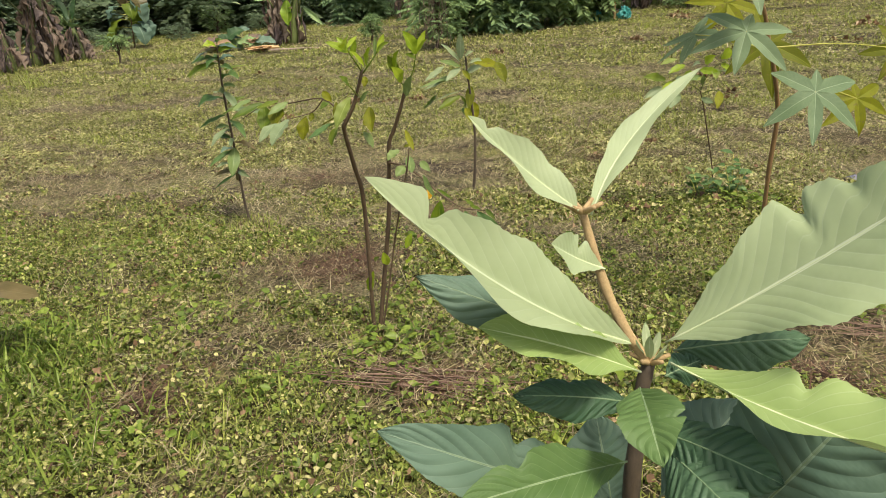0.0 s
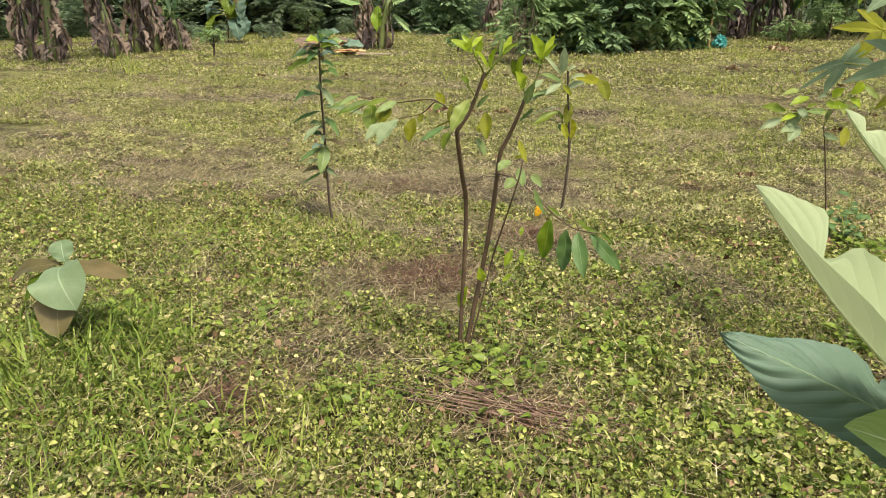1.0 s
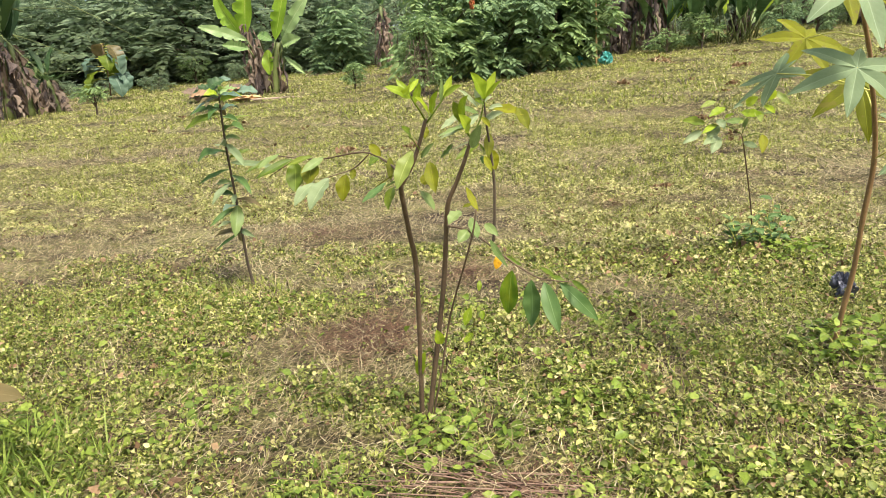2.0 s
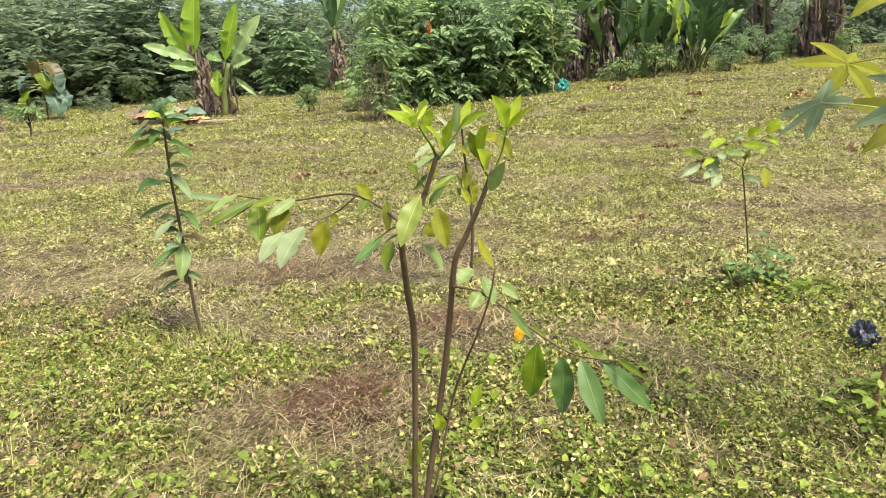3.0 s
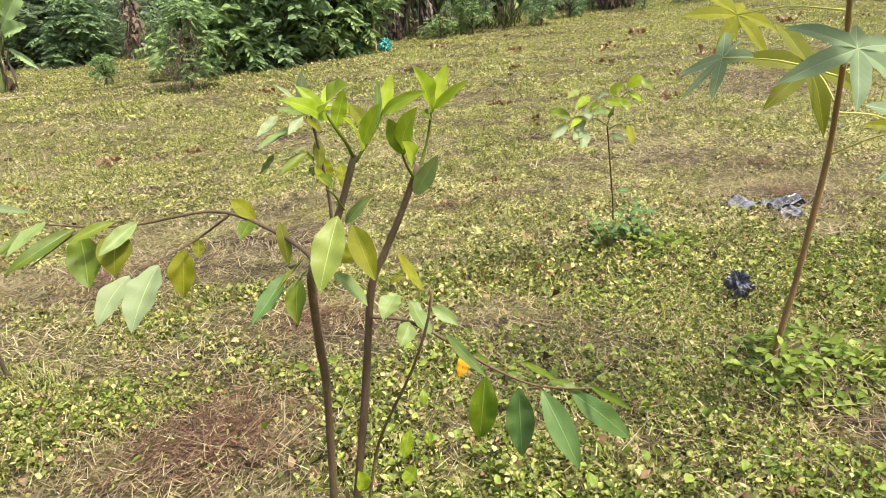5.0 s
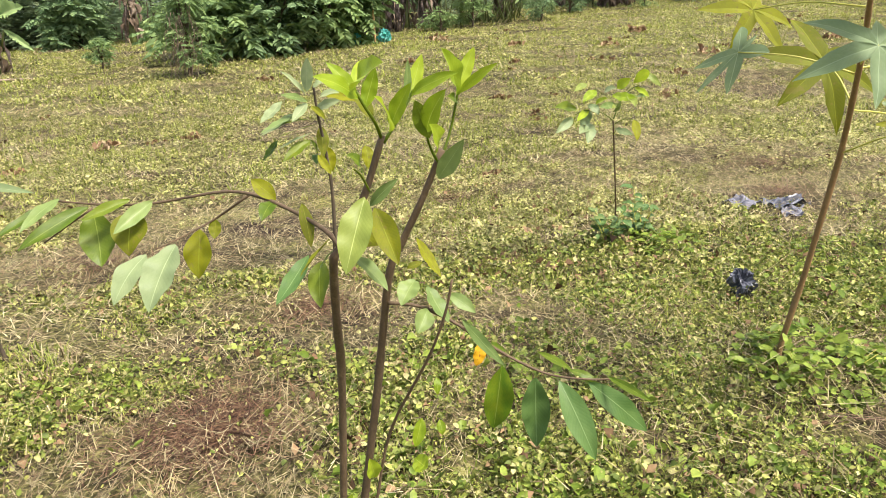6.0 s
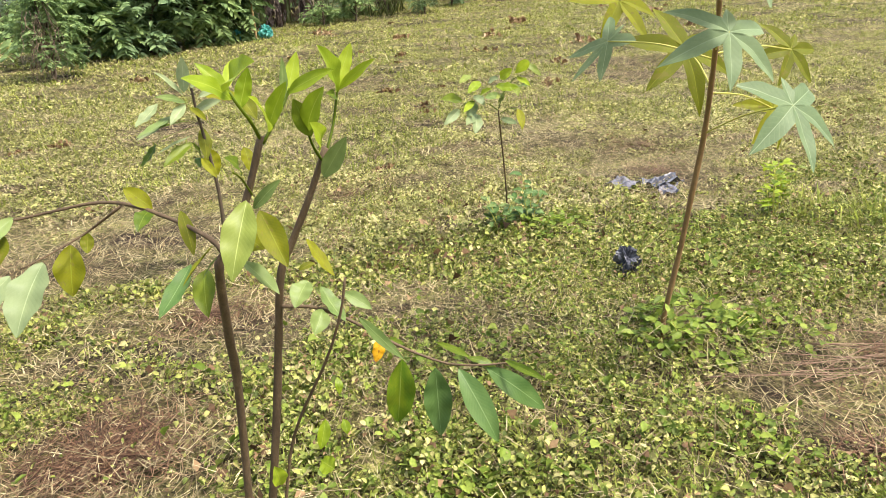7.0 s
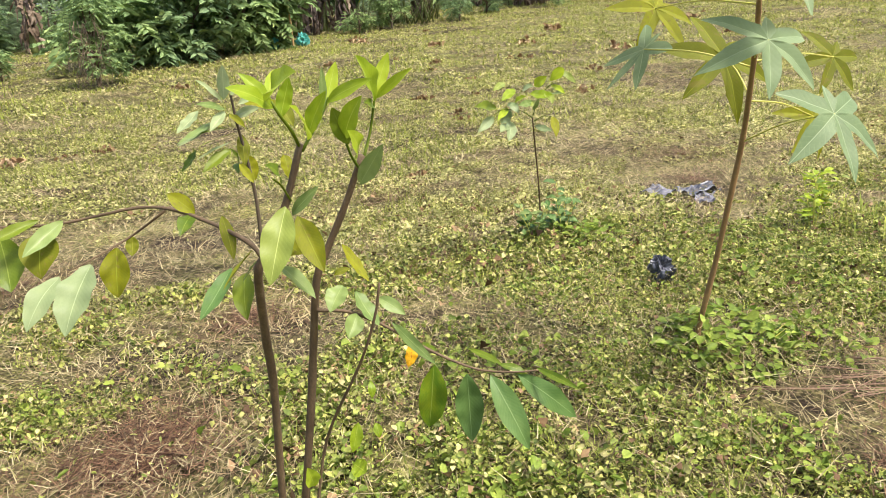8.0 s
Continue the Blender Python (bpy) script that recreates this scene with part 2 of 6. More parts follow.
def ground_material():
    m, n, l, p = node_material("mown_ground")
    tex, mp = n.new("ShaderNodeTexCoord"), n.new("ShaderNodeMapping")
    l.new(tex.outputs["Object"], mp.inputs[0])
    mp.inputs["Scale"].default_value = (0.55, 1.5, 1)
    rows = noise_node(n, l, mp.outputs[0], 0.9, 5, 0.6)
    mid = noise_node(n, l, tex.outputs["Object"], 4.5, 5, 0.65)
    fine = noise_node(n, l, tex.outputs["Object"], 42, 5, 0.7)
    # near-black low ends carry the shade between weeds in soil and turf colour
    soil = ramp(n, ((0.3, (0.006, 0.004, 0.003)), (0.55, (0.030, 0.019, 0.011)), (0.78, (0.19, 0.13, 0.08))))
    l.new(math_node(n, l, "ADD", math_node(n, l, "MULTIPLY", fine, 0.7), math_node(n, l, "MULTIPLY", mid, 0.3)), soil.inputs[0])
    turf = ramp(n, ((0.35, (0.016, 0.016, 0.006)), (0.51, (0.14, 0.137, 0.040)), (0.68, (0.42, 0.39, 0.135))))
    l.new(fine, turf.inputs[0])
    cover = ramp(n, ((0.38, (0, 0, 0)), (0.60, (1, 1, 1))))
    l.new(math_node(n, l, "ADD", math_node(n, l, "MULTIPLY", rows, 0.6), math_node(n, l, "MULTIPLY", mid, 0.4)), cover.inputs[0])
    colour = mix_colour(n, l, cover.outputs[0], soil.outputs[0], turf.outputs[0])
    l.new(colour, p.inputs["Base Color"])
    p.inputs["Roughness"].default_value = 0.9
    p.inputs["Specular IOR Level"].default_value = 0.2
    l.new(bump_node(n, l, math_node(n, l, "ADD", fine, mid), 0.6, 0.02), p.inputs["Normal"])
    return m


# ---- shapes ----
def rise(x, y):
    """Height of the field, which climbs away from the camera."""
    u = np.maximum(0.0, np.minimum(y, 34.0) - 6.0)
    return np.clip(0.092 + 0.0015 * x, 0.07, 0.14) * u * u / (u + 1.5)


TABLE = np.random.RandomState(5).rand(256, 256)


def value_noise(x, y, scale, shift=0):
    """Smooth noise from 0 to 1 for arrays of places."""
    x, y = np.asarray(x, float) * scale + 37.3 + shift, np.asarray(y, float) * scale + 11.7 + 3 * shift
    i, j = np.floor(x).astype(int), np.floor(y).astype(int)
    a, b = x - i, y - j
    a, b = a * a * (3 - 2 * a), b * b * (3 - 2 * b)
    t = lambda p, q: TABLE[p % 256, q % 256]
    return (t(i, j) * (1 - a) + t(i + 1, j) * a) * (1 - b) + (t(i, j + 1) * (1 - a) + t(i + 1, j + 1) * a) * b


def floor_z(x, y):
    return rise(x, y) + 0.05 * (value_noise(x, y, 1.1) - 0.5) + 0.02 * (value_noise(x, y, 4.0, 9) - 0.5)


def mesh_from(name, verts, faces, material, smooth=True):
    me = bpy.data.meshes.new(name)
    me.from_pydata([tuple(v) for v in verts], [], [tuple(q) for q in faces])
    me.materials.append(material)
    if smooth:
        me.polygons.foreach_set("use_smooth", [True] * len(me.polygons))
    return me


def quads_mesh(name, verts, quads, material):
    """A large mesh of quads from arrays."""
    me = bpy.data.meshes.new(name)
    k = len(quads)
    me.vertices.add(len(verts))
    me.vertices.foreach_set("co", np.ascontiguousarray(verts, dtype=np.float32).ravel())
    me.loops.add(4 * k)
    me.loops.foreach_set("vertex_index", np.ascontiguousarray(quads, dtype=np.int32).ravel())
    me.polygons.add(k)
    me.polygons.foreach_set("loop_start", np.arange(0, 4 * k, 4, dtype=np.int32))
    me.materials.append(material)
    me.update(calc_edges=True)
    return me


def thing(name, place, label, category, group="", kind=""):
    ob = new(name)
    ob.location = place
    ob.empty_display_size = 0.1
    return tagged(ob, label, category, group, kind)


def part(name, me, parent, label="", m=None):
    """A mesh given in the thing's own coordinates, as a part of it."""
    ob = new(name, me)
    ob.parent = parent
    if m is not None:
        ob.matrix_local = m
    return tagged(ob, label)


def smooth_line(points, steps=4):
    p = [Vector(q) for q in points]
    p = [2 * p[0] - p[1]] + p + [2 * p[-1] - p[-2]]
    out = []
    for i in range(1, len(p) - 2):
        for k in range(steps):
            t = k / steps
            out.append(0.5 * (2 * p[i] + (p[i + 1] - p[i - 1]) * t + (2 * p[i - 1] - 5 * p[i] + 4 * p[i + 1] - p[i + 2]) * t * t + (3 * p[i] - p[i - 1] - 3 * p[i + 1] + p[i + 2]) * t ** 3))
    return out + [p[-2]]


def tube_data(points, r0, r1, sides=8, knots=0.0, steps=4, seed=1):
    line = smooth_line(points, steps) if steps > 1 else [Vector(q) for q in points]
    rnd = random.Random(seed)
    verts, faces, axis = [], [], Vector((1, 0, 0))
    n = len(line)
    for i, c in enumerate(line):
        d = (line[min(i + 1, n - 1)] - line[max(i - 1, 0)]).normalized()
        axis = (axis - d * axis.dot(d))
        axis = axis.normalized() if axis.length > 1e-4 else d.orthogonal().normalized()
        side = d.cross(axis)
        r = (r0 + (r1 - r0) * i / (n - 1)) * (1 + knots * (rnd.random() - 0.35))
        for k in range(sides):
            a = 2 * math.pi * k / sides
            verts.append(c + r * (1 + 0.12 * knots * rnd.random()) * (axis * math.cos(a) + side * math.sin(a)))
    for i in range(n - 1):
        for k in range(sides):
            faces.append((i * sides + k, i * sides + (k + 1) % sides, (i + 1) * sides + (k + 1) % sides, (i + 1) * sides + k))
    faces += [tuple(range(sides))[::-1], tuple((n - 1) * sides + k for k in range(sides))]
    return verts, faces


def tube(name, points, r0, r1, material, sides=8, knots=0.0, steps=4, seed=1):
    return mesh_from(name, *tube_data(points, r0, r1, sides, knots, steps, seed), material)


def blade(name, material, seed, along=12, across=4, widest=0.5, point=1.25, fold=0.10, arch=0.07, wave=0.03, ribs=0, rib_depth=0.0, teeth=0.0, curl=0.0, tears=0, lumps=0.0):
    """A leaf one long and one wide, from its base at the origin along x; half-width by a rounded profile."""
    rnd = random.Random(seed)
    ph = [rnd.uniform(0, 6.28) for _ in range(4)]
    verts, uvs, faces = [], [], []
    cols = 2 * across + 1
    gaps = {rnd.randrange(3, along - 1): rnd.choice((-1, 1)) for _ in range(tears)}
    for i in range(along + 1):
        u = i / along
        e = u ** (math.log(0.5) / math.log(widest))
        w = 0.5 * max(0.0, math.sin(math.pi * e)) ** (1 / point)
        if i == 0:
            w = 0.012
        if i == along:
            w = 0.004
        for j in range(cols):
            s = (j - across) / across
            ww = w * (1 - (teeth if (abs(j - across) == across and i % 2) else 0))
            if lumps:
                ww *= 1 - lumps * abs(math.sin(math.pi * (u * (1.3 + 0.2 * ph[3]) + ph[0 if s < 0 else 1]))) ** 10 * (1 if u > 0.25 else 0)
            if i in gaps and gaps[i] * s > 0.2:
                ww *= 0.55
            z = 11 * arch * u * (1 - u) + fold * abs(s) * w * 2
            z += 2.6 * wave * abs(s) * math.sin(ph[0 if s < 0 else 1] + u * (9 + 2 * ph[2])) * min(1, 3 * (1 - u))
            if ribs:
                z -= 2.6 * rib_depth * abs(math.sin(math.pi * ribs * (u - 0.35 * abs(s) * w))) * (abs(s) ** 0.5) * (1 - abs(s) ** 6)
            bend = curl * abs(s) ** 2.5 * w * (0.4 + u)
            verts.append((u, s * ww - math.copysign(min(abs(bend) * 0.5, ww * 0.4), s), z + bend))
            uvs.append((u, 0.5 + 0.5 * s))
    for i in range(along):
        for j in range(cols - 1):
            faces.append((i * cols + j, (i + 1) * cols + j, (i + 1) * cols + j + 1, i * cols + j + 1))
    me = mesh_from(name, verts, faces, material)
    layer = me.uv_layers.new(name="UVMap")
    for loop in me.loops:
        layer.data[loop.index].uv = uvs[loop.vertex_index]
    return me


def leaf_pose(base, tip, width, hint=(0.0, -0.62, 0.78), turn=0.0, origin=(0, 0, 0)):
    b, t = Vector(base) - Vector(origin), Vector(tip) - Vector(origin)
    x = t - b
    size = x.length
    x.normalize()
    z = Vector(hint)
    z = (z - x * z.dot(x)).normalized()
    z.rotate(Matrix.Rotation(radians(turn), 3, x))
    y = z.cross(x)
    m = Matrix((x * size, y * width, z * width)).transposed().to_4x4()
    m.translation = b
    return m


SAPLING_BLADES = [blade("leaf", LEAF[0], s, 16, 3, 0.47, 1.22, f, a, 0.024, 0, 0, 0, c) for s, f, a, c in ((1, 0.16, 0.05, 0), (2, 0.08, 0.08, 0.1), (3, 0.22, 0.03, 0), (4, 0.05, 0.10, 0.05), (5, 0.12, -0.05, 0))]


def add_leaves(plant, rows, blades, hint=(0.0, -0.62, 0.78), seed=0):
    """Each row: base, tip, width, kind of leaf and how far the blade is turned about its midrib."""
    rnd = random.Random(seed)
    for k, (bx, by, bz, tx, ty, tz, w, kind, *turn) in enumerate(rows):
        lean = tuple(c + rnd.uniform(-0.22, 0.22) for c in hint)
        ob = part("leaf", blades[(k * 7 + seed) % len(blades)], plant, "", leaf_pose((bx, by, bz), (tx, ty, tz), w, lean, turn[0] if turn else rnd.uniform(-14, 14), plant.location))
        ob.material_slots[0].link = "OBJECT"
        ob.material_slots[0].material = LEAF[kind]


def add_stem(plant, name, points, r0, r1, material, label="", knots=0.15, sides=8, steps=4):
    o = plant.location
    return part(name, tube(name, [Vector(p) - o for p in points], r0, r1, material, sides, knots, steps, seed=int(1000 * r0) + len(points)), plant, label)


# ---- the field: one sheet that climbs away and reaches the horizon ----
def build_ground():
    xs = np.concatenate([-np.geomspace(900, 24, 26), np.arange(-22, -6, 0.8), np.arange(-6, 8, 0.12), np.arange(8, 26, 0.8), np.geomspace(27, 900, 26)])
    ys = np.concatenate([-np.geomspace(600, 4, 22), np.arange(-3.4, 0, 0.4), np.arange(0, 10, 0.12), np.arange(10, 40, 0.6), np.geomspace(41, 1500, 26)])
    gx, gy = np.meshgrid(xs, ys)
    gz = floor_z(gx, gy) - 0.012
    w, h = len(xs), len(ys)
    idx = np.arange(w * h).reshape(h, w)
    quads = np.stack([idx[:-1, :-1], idx[:-1, 1:], idx[1:, 1:], idx[1:, :-1]], -1).reshape(-1, 4)
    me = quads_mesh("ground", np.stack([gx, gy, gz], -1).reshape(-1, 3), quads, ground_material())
    me.polygons.foreach_set("use_smooth", [True] * len(me.polygons))
    tagged(new("ground", me), "mown weedy field with straw and bare brown patches", "ground", kind="structure")


build_ground()

# ---- the three-stemmed sapling in the middle of the field ----
STEM_A = [(-0.302, 2.470, 0.029), (-0.260, 2.330, 0.664), (-0.259, 2.235, 0.855), (-0.257, 2.134, 1.021), (-0.245, 2.125, 1.053), (-0.214, 2.120, 1.103), (-0.186, 2.110, 1.167), (-0.158, 2.100, 1.246)]
STEM_B = [(-0.272, 2.475, 0.029), (-0.182, 2.420, 0.571), (-0.156, 2.380, 0.767), (-0.135, 2.335, 0.927), (-0.104, 2.320, 0.998), (-0.065, 2.290, 1.086), (-0.026, 2.255, 1.189)]
STEM_C = [(-0.256, 2.470, 0.030), (-0.205, 2.440, 0.260), (-0.155, 2.408, 0.496), (-0.075, 2.275, 0.742), (-0.040, 2.235, 0.860), (-0.026, 2.221, 0.935)]
BRANCH_L = [(-0.246, 2.110, 1.061), (-0.264, 2.130, 1.086), (-0.318, 2.220, 1.106), (-0.390, 2.320, 1.122), (-0.452, 2.380, 1.121), (-0.530, 2.420, 1.108), (-0.609, 2.450, 1.096), (-0.703, 2.480, 1.097), (-0.794, 2.500, 1.109)]
TWIG_L = [(-0.402, 2.330, 1.118), (-0.477, 2.400, 1.063), (-0.536, 2.330, 1.049), (-0.579, 2.300, 1.039)]
TWIG_M = [(-0.726, 2.480, 1.091), (-0.775, 2.460, 1.063), (-0.820, 2.450, 1.035)]
BRANCH_R = [(-0.142, 2.345, 0.853), (-0.077, 2.330, 0.842), (-0.015, 2.300, 0.812), (0.049, 2.280, 0.763), (0.113, 2.250, 0.722), (0.178, 2.220, 0.692), (0.236, 2.170, 0.697), (0.287, 2.150, 0.699)]
SHOOT_A = [(-0.159, 2.100, 1.239), (-0.171, 2.080, 1.270), (-0.188, 2.070, 1.300), (-0.197, 2.070, 1.320)]
SHOOT_B = [(-0.157, 2.100, 1.233), (-0.124, 2.110, 1.275), (-0.107, 2.120, 1.299), (-0.099, 2.120, 1.314)]
SHOOT_C = [(-0.036, 2.255, 1.167), (-0.051, 2.240, 1.196), (-0.060, 2.230, 1.227)]
SHOOT_D = [(-0.025, 2.255, 1.179), (-0.003, 2.270, 1.227), (0.008, 2.270, 1.270), (0.015, 2.270, 1.301)]
SHOOT_E = [(-0.185, 2.110, 1.152), (-0.200, 2.080, 1.186), (-0.212, 2.060, 1.201)]
LEAVES_LEFT = [
    (-0.601, 2.450, 1.101, -0.669, 2.380, 1.056, 0.033, 2),
    (-0.646, 2.460, 1.107, -0.735, 2.420, 1.080, 0.024, 1),
    (-0.726, 2.480, 1.087, -0.714, 2.420, 0.981, 0.068, 1),
    (-0.643, 2.460, 1.078, -0.653, 2.400, 1.003, 0.073, 3),
    (-0.597, 2.300, 1.029, -0.649, 2.220, 0.964, 0.050, 16),
    (-0.540, 2.290, 1.046, -0.586, 2.190, 0.954, 0.065, 16),
    (-0.511, 2.410, 1.041, -0.524, 2.380, 0.946, 0.055, 3),
    (-0.477, 2.400, 1.063, -0.482, 2.380, 1.026, 0.025, 3),
    (-0.732, 2.480, 1.096, -0.852, 2.400, 1.037, 0.034, 1),
    (-0.790, 2.500, 1.113, -0.841, 2.400, 1.072, 0.028, 2),
    (-0.794, 2.500, 1.110, -0.901, 2.420, 1.057, 0.021, 1),
]
LEAVES_NODE = [
    (-0.347, 2.280, 1.116, -0.389, 2.300, 1.156, 0.032, 3),
    (-0.350, 2.280, 1.113, -0.375, 2.220, 1.092, 0.032, 1),
    (-0.199, 2.060, 1.154, -0.244, 2.000, 1.047, 0.052, 15),
    (-0.260, 2.100, 1.079, -0.314, 2.000, 1.052, 0.015, 3, 70),
    (-0.298, 2.100, 1.056, -0.355, 2.000, 1.011, 0.029, 6),
    (-0.277, 2.120, 1.036, -0.287, 2.060, 0.973, 0.040, 1),
    (-0.300, 2.200, 1.122, -0.292, 2.150, 1.053, 0.025, 3),
    (-0.256, 2.100, 1.058, -0.284, 2.020, 1.052, 0.012, 2, 70),
    (-0.169, 2.200, 1.101, -0.144, 2.120, 1.012, 0.045, 3),
    (-0.205, 2.250, 1.054, -0.170, 2.200, 1.028, 0.042, 3),
    (-0.185, 2.130, 1.122, -0.137, 2.100, 1.172, 0.021, 2),
]
LEAVES_MID = [
    (-0.213, 2.250, 1.000, -0.159, 2.180, 0.943, 0.031, 2),
    (-0.069, 2.360, 0.988, -0.027, 2.320, 0.906, 0.026, 3),
    (-0.089, 2.400, 0.907, -0.051, 2.400, 0.916, 0.018, 3),
    (-0.202, 2.060, 1.194, -0.224, 2.020, 1.231, 0.029, 1),
    (-0.178, 2.200, 1.217, -0.177, 2.180, 1.177, 0.025, 3),
]
CROWN_A = [
    (-0.196, 2.070, 1.309, -0.263, 2.020, 1.349, 0.028, 0),
    (-0.197, 2.070, 1.320, -0.239, 2.080, 1.366, 0.018, 0),
    (-0.202, 2.060, 1.323, -0.164, 1.980, 1.364, 0.046, 0),
    (-0.187, 2.070, 1.293, -0.165, 2.070, 1.354, 0.022, 0),
    (-0.147, 2.090, 1.252, -0.176, 2.020, 1.315, 0.030, 0),
    (-0.203, 2.070, 1.323, -0.179, 2.140, 1.365, 0.016, 0),
    (-0.142, 2.110, 1.257, -0.112, 2.060, 1.329, 0.026, 0),
    (-0.112, 2.120, 1.293, -0.105, 2.120, 1.364, 0.012, 2),
    (-0.105, 2.120, 1.301, -0.077, 2.140, 1.370, 0.021, 0),
    (-0.103, 2.120, 1.306, -0.038, 2.050, 1.341, 0.023, 0),
]
CROWN_B = [
    (-0.053, 2.230, 1.216, -0.083, 2.200, 1.290, 0.032, 1),
    (-0.059, 2.230, 1.229, -0.032, 2.170, 1.308, 0.039, 0),
    (-0.044, 2.240, 1.190, -0.065, 2.170, 1.250, 0.040, 0),
    (-0.035, 2.260, 1.133, 0.004, 2.200, 1.214, 0.032, 2),
    (0.013, 2.270, 1.288, -0.026, 2.220, 1.376, 0.043, 0),
    (0.014, 2.270, 1.301, 0.051, 2.280, 1.375, 0.024, 0),
    (0.016, 2.270, 1.292, 0.073, 2.200, 1.346, 0.019, 0),
    (0.009, 2.270, 1.273, -0.019, 2.220, 1.291, 0.021, 1),
]
LEAVES_RIGHT = [
    (-0.086, 2.310, 0.911, -0.126, 2.260, 0.877, 0.045, 2),
    (-0.065, 2.300, 0.846, -0.096, 2.260, 0.811, 0.041, 2),
    (-0.055, 2.340, 0.884, -0.028, 2.260, 0.826, 0.039, 2),
    (-0.008, 2.340, 0.858, 0.041, 2.300, 0.822, 0.032, 2),
    (0.010, 2.300, 0.811, 0.073, 2.200, 0.739, 0.024, 2),
    (0.042, 2.280, 0.761, 0.029, 2.270, 0.711, 0.029, 4),
    (0.084, 2.260, 0.710, 0.067, 2.280, 0.543, 0.064, 7),
    (0.150, 2.230, 0.683, 0.148, 2.220, 0.517, 0.062, 6),
    (0.193, 2.200, 0.685, 0.238, 2.110, 0.539, 0.058, 6),
    (0.244, 2.170, 0.690, 0.364, 2.130, 0.573, 0.051, 6),
]
LEAVES_END = [
    (0.230, 2.220, 0.693, 0.180, 2.300, 0.708, 0.018, 1),
    (0.263, 2.170, 0.692, 0.213, 2.200, 0.707, 0.017, 1),
    (0.280, 2.150, 0.706, 0.328, 2.050, 0.693, 0.017, 1),
    (0.240, 2.180, 0.689, 0.319, 2.200, 0.627, 0.018, 1),
    (0.068, 2.280, 0.755, 0.119, 2.340, 0.702, 0.020, 1),
]
LEAVES_LOW = [
    (-0.077, 2.400, 0.527, -0.101, 2.380, 0.461, 0.031, 0),
    (-0.101, 2.410, 0.411, -0.078, 2.360, 0.411, 0.046, 0),
    (-0.034, 2.400, 0.513, -0.033, 2.380, 0.482, 0.023, 0),
    (-0.038, 2.390, 0.634, -0.041, 2.370, 0.598, 0.019, 0),
    (-0.299, 2.440, 0.225, -0.260, 2.400, 0.347, 0.044, 0),
    (-0.200, 2.420, 0.369, -0.211, 2.400, 0.438, 0.038, 0),
]


def build_main_sapling():
    plant = thing("sapling", (-0.285, 2.472, 0.0), "pruned three-stemmed fruit sapling with lime young leaves", "sapling", "saplings in the field")
    down = lambda p: [(p[0][0], p[0][1], -0.04)] + p
    add_stem(plant, "stem", down(STEM_A), 0.0104, 0.0056, BARK, "brown stem cut off at the top", 0.14, 10)
    add_stem(plant, "stem", down(STEM_B), 0.0108, 0.0060, BARK, "brown stem cut off at the top", 0.14, 10)
    add_stem(plant, "stem", down(STEM_C), 0.0042, 0.0026, BARK, "thin dark stem", 0.25)
    for pts, a, b in ((BRANCH_L, 0.0044, 0.0020), (BRANCH_R, 0.0042, 0.0018)):
        add_stem(plant, "branch", pts, a, b, BARK, "thin bare-barked arching branch", 0.2, 7)
    for pts, a, b in ((TWIG_L, 0.0026, 0.0015), (TWIG_M, 0.0022, 0.0014)):
        add_stem(plant, "twig", pts, a, b, BARK, "", 0.15, 6)
    for pts, a, b in ((SHOOT_A, 0.0032, 0.0022), (SHOOT_B, 0.0030, 0.0020), (SHOOT_C, 0.0030, 0.0020), (SHOOT_D, 0.0030, 0.0020), (SHOOT_E, 0.0022, 0.0016)):
        add_stem(plant, "twig", pts, a, b, LEAF[1], "", 0.1, 6)
    for k, rows in enumerate((LEAVES_LEFT, LEAVES_NODE, LEAVES_MID, CROWN_A, CROWN_B, LEAVES_RIGHT, LEAVES_END, LEAVES_LOW)):
        add_leaves(plant, [(*q[:6], (1.14 if 3 <= k <= 4 else 1.02) * q[6], *q[7:]) for q in rows], SAPLING_BLADES, (0.0, -0.8, 0.6), seed=k)


build_main_sapling()

# ---- the downy broad-leaved sapling close by ----
FORE_STEM = [(0.573, 0.273, 1.209), (0.583, 0.268, 1.176), (0.598, 0.261, 1.132), (0.619, 0.252, 1.091), (0.639, 0.247, 1.065), (0.633, 0.244, 1.033), (0.630, 0.238, 0.976), (0.628, 0.240, 0.900)]
# base, tip, width, kind of leaf, how far the halves fold up, turn about the midrib, sag of the midrib
FORE_TOP = [
    ((0.567, 0.260, 1.216), (0.470, 0.234, 1.308), 0.047, 10, 36, 27, 0.005),
    ((0.582, 0.278, 1.209), (0.701, 0.425, 1.330), 0.034, 10, 28, -15, 0.010),
    ((0.594, 0.260, 1.157), (0.544, 0.232, 1.191), 0.044, 10, 30, 15, 0.004),
    ((0.623, 0.248, 1.084), (0.407, 0.113, 1.280), 0.092, 10, 40, 31, 0.012),
    ((0.628, 0.235, 1.062), (0.483, 0.164, 1.136), 0.064, 11, 32, 20, -0.006),
    ((0.660, 0.263, 1.082), (0.858, 0.209, 1.263), 0.138, 10, 16, -22, 0.010),
    ((0.664, 0.252, 1.061), (0.841, 0.086, 1.07), 0.094, 11, 44, -36, 0.012),
]
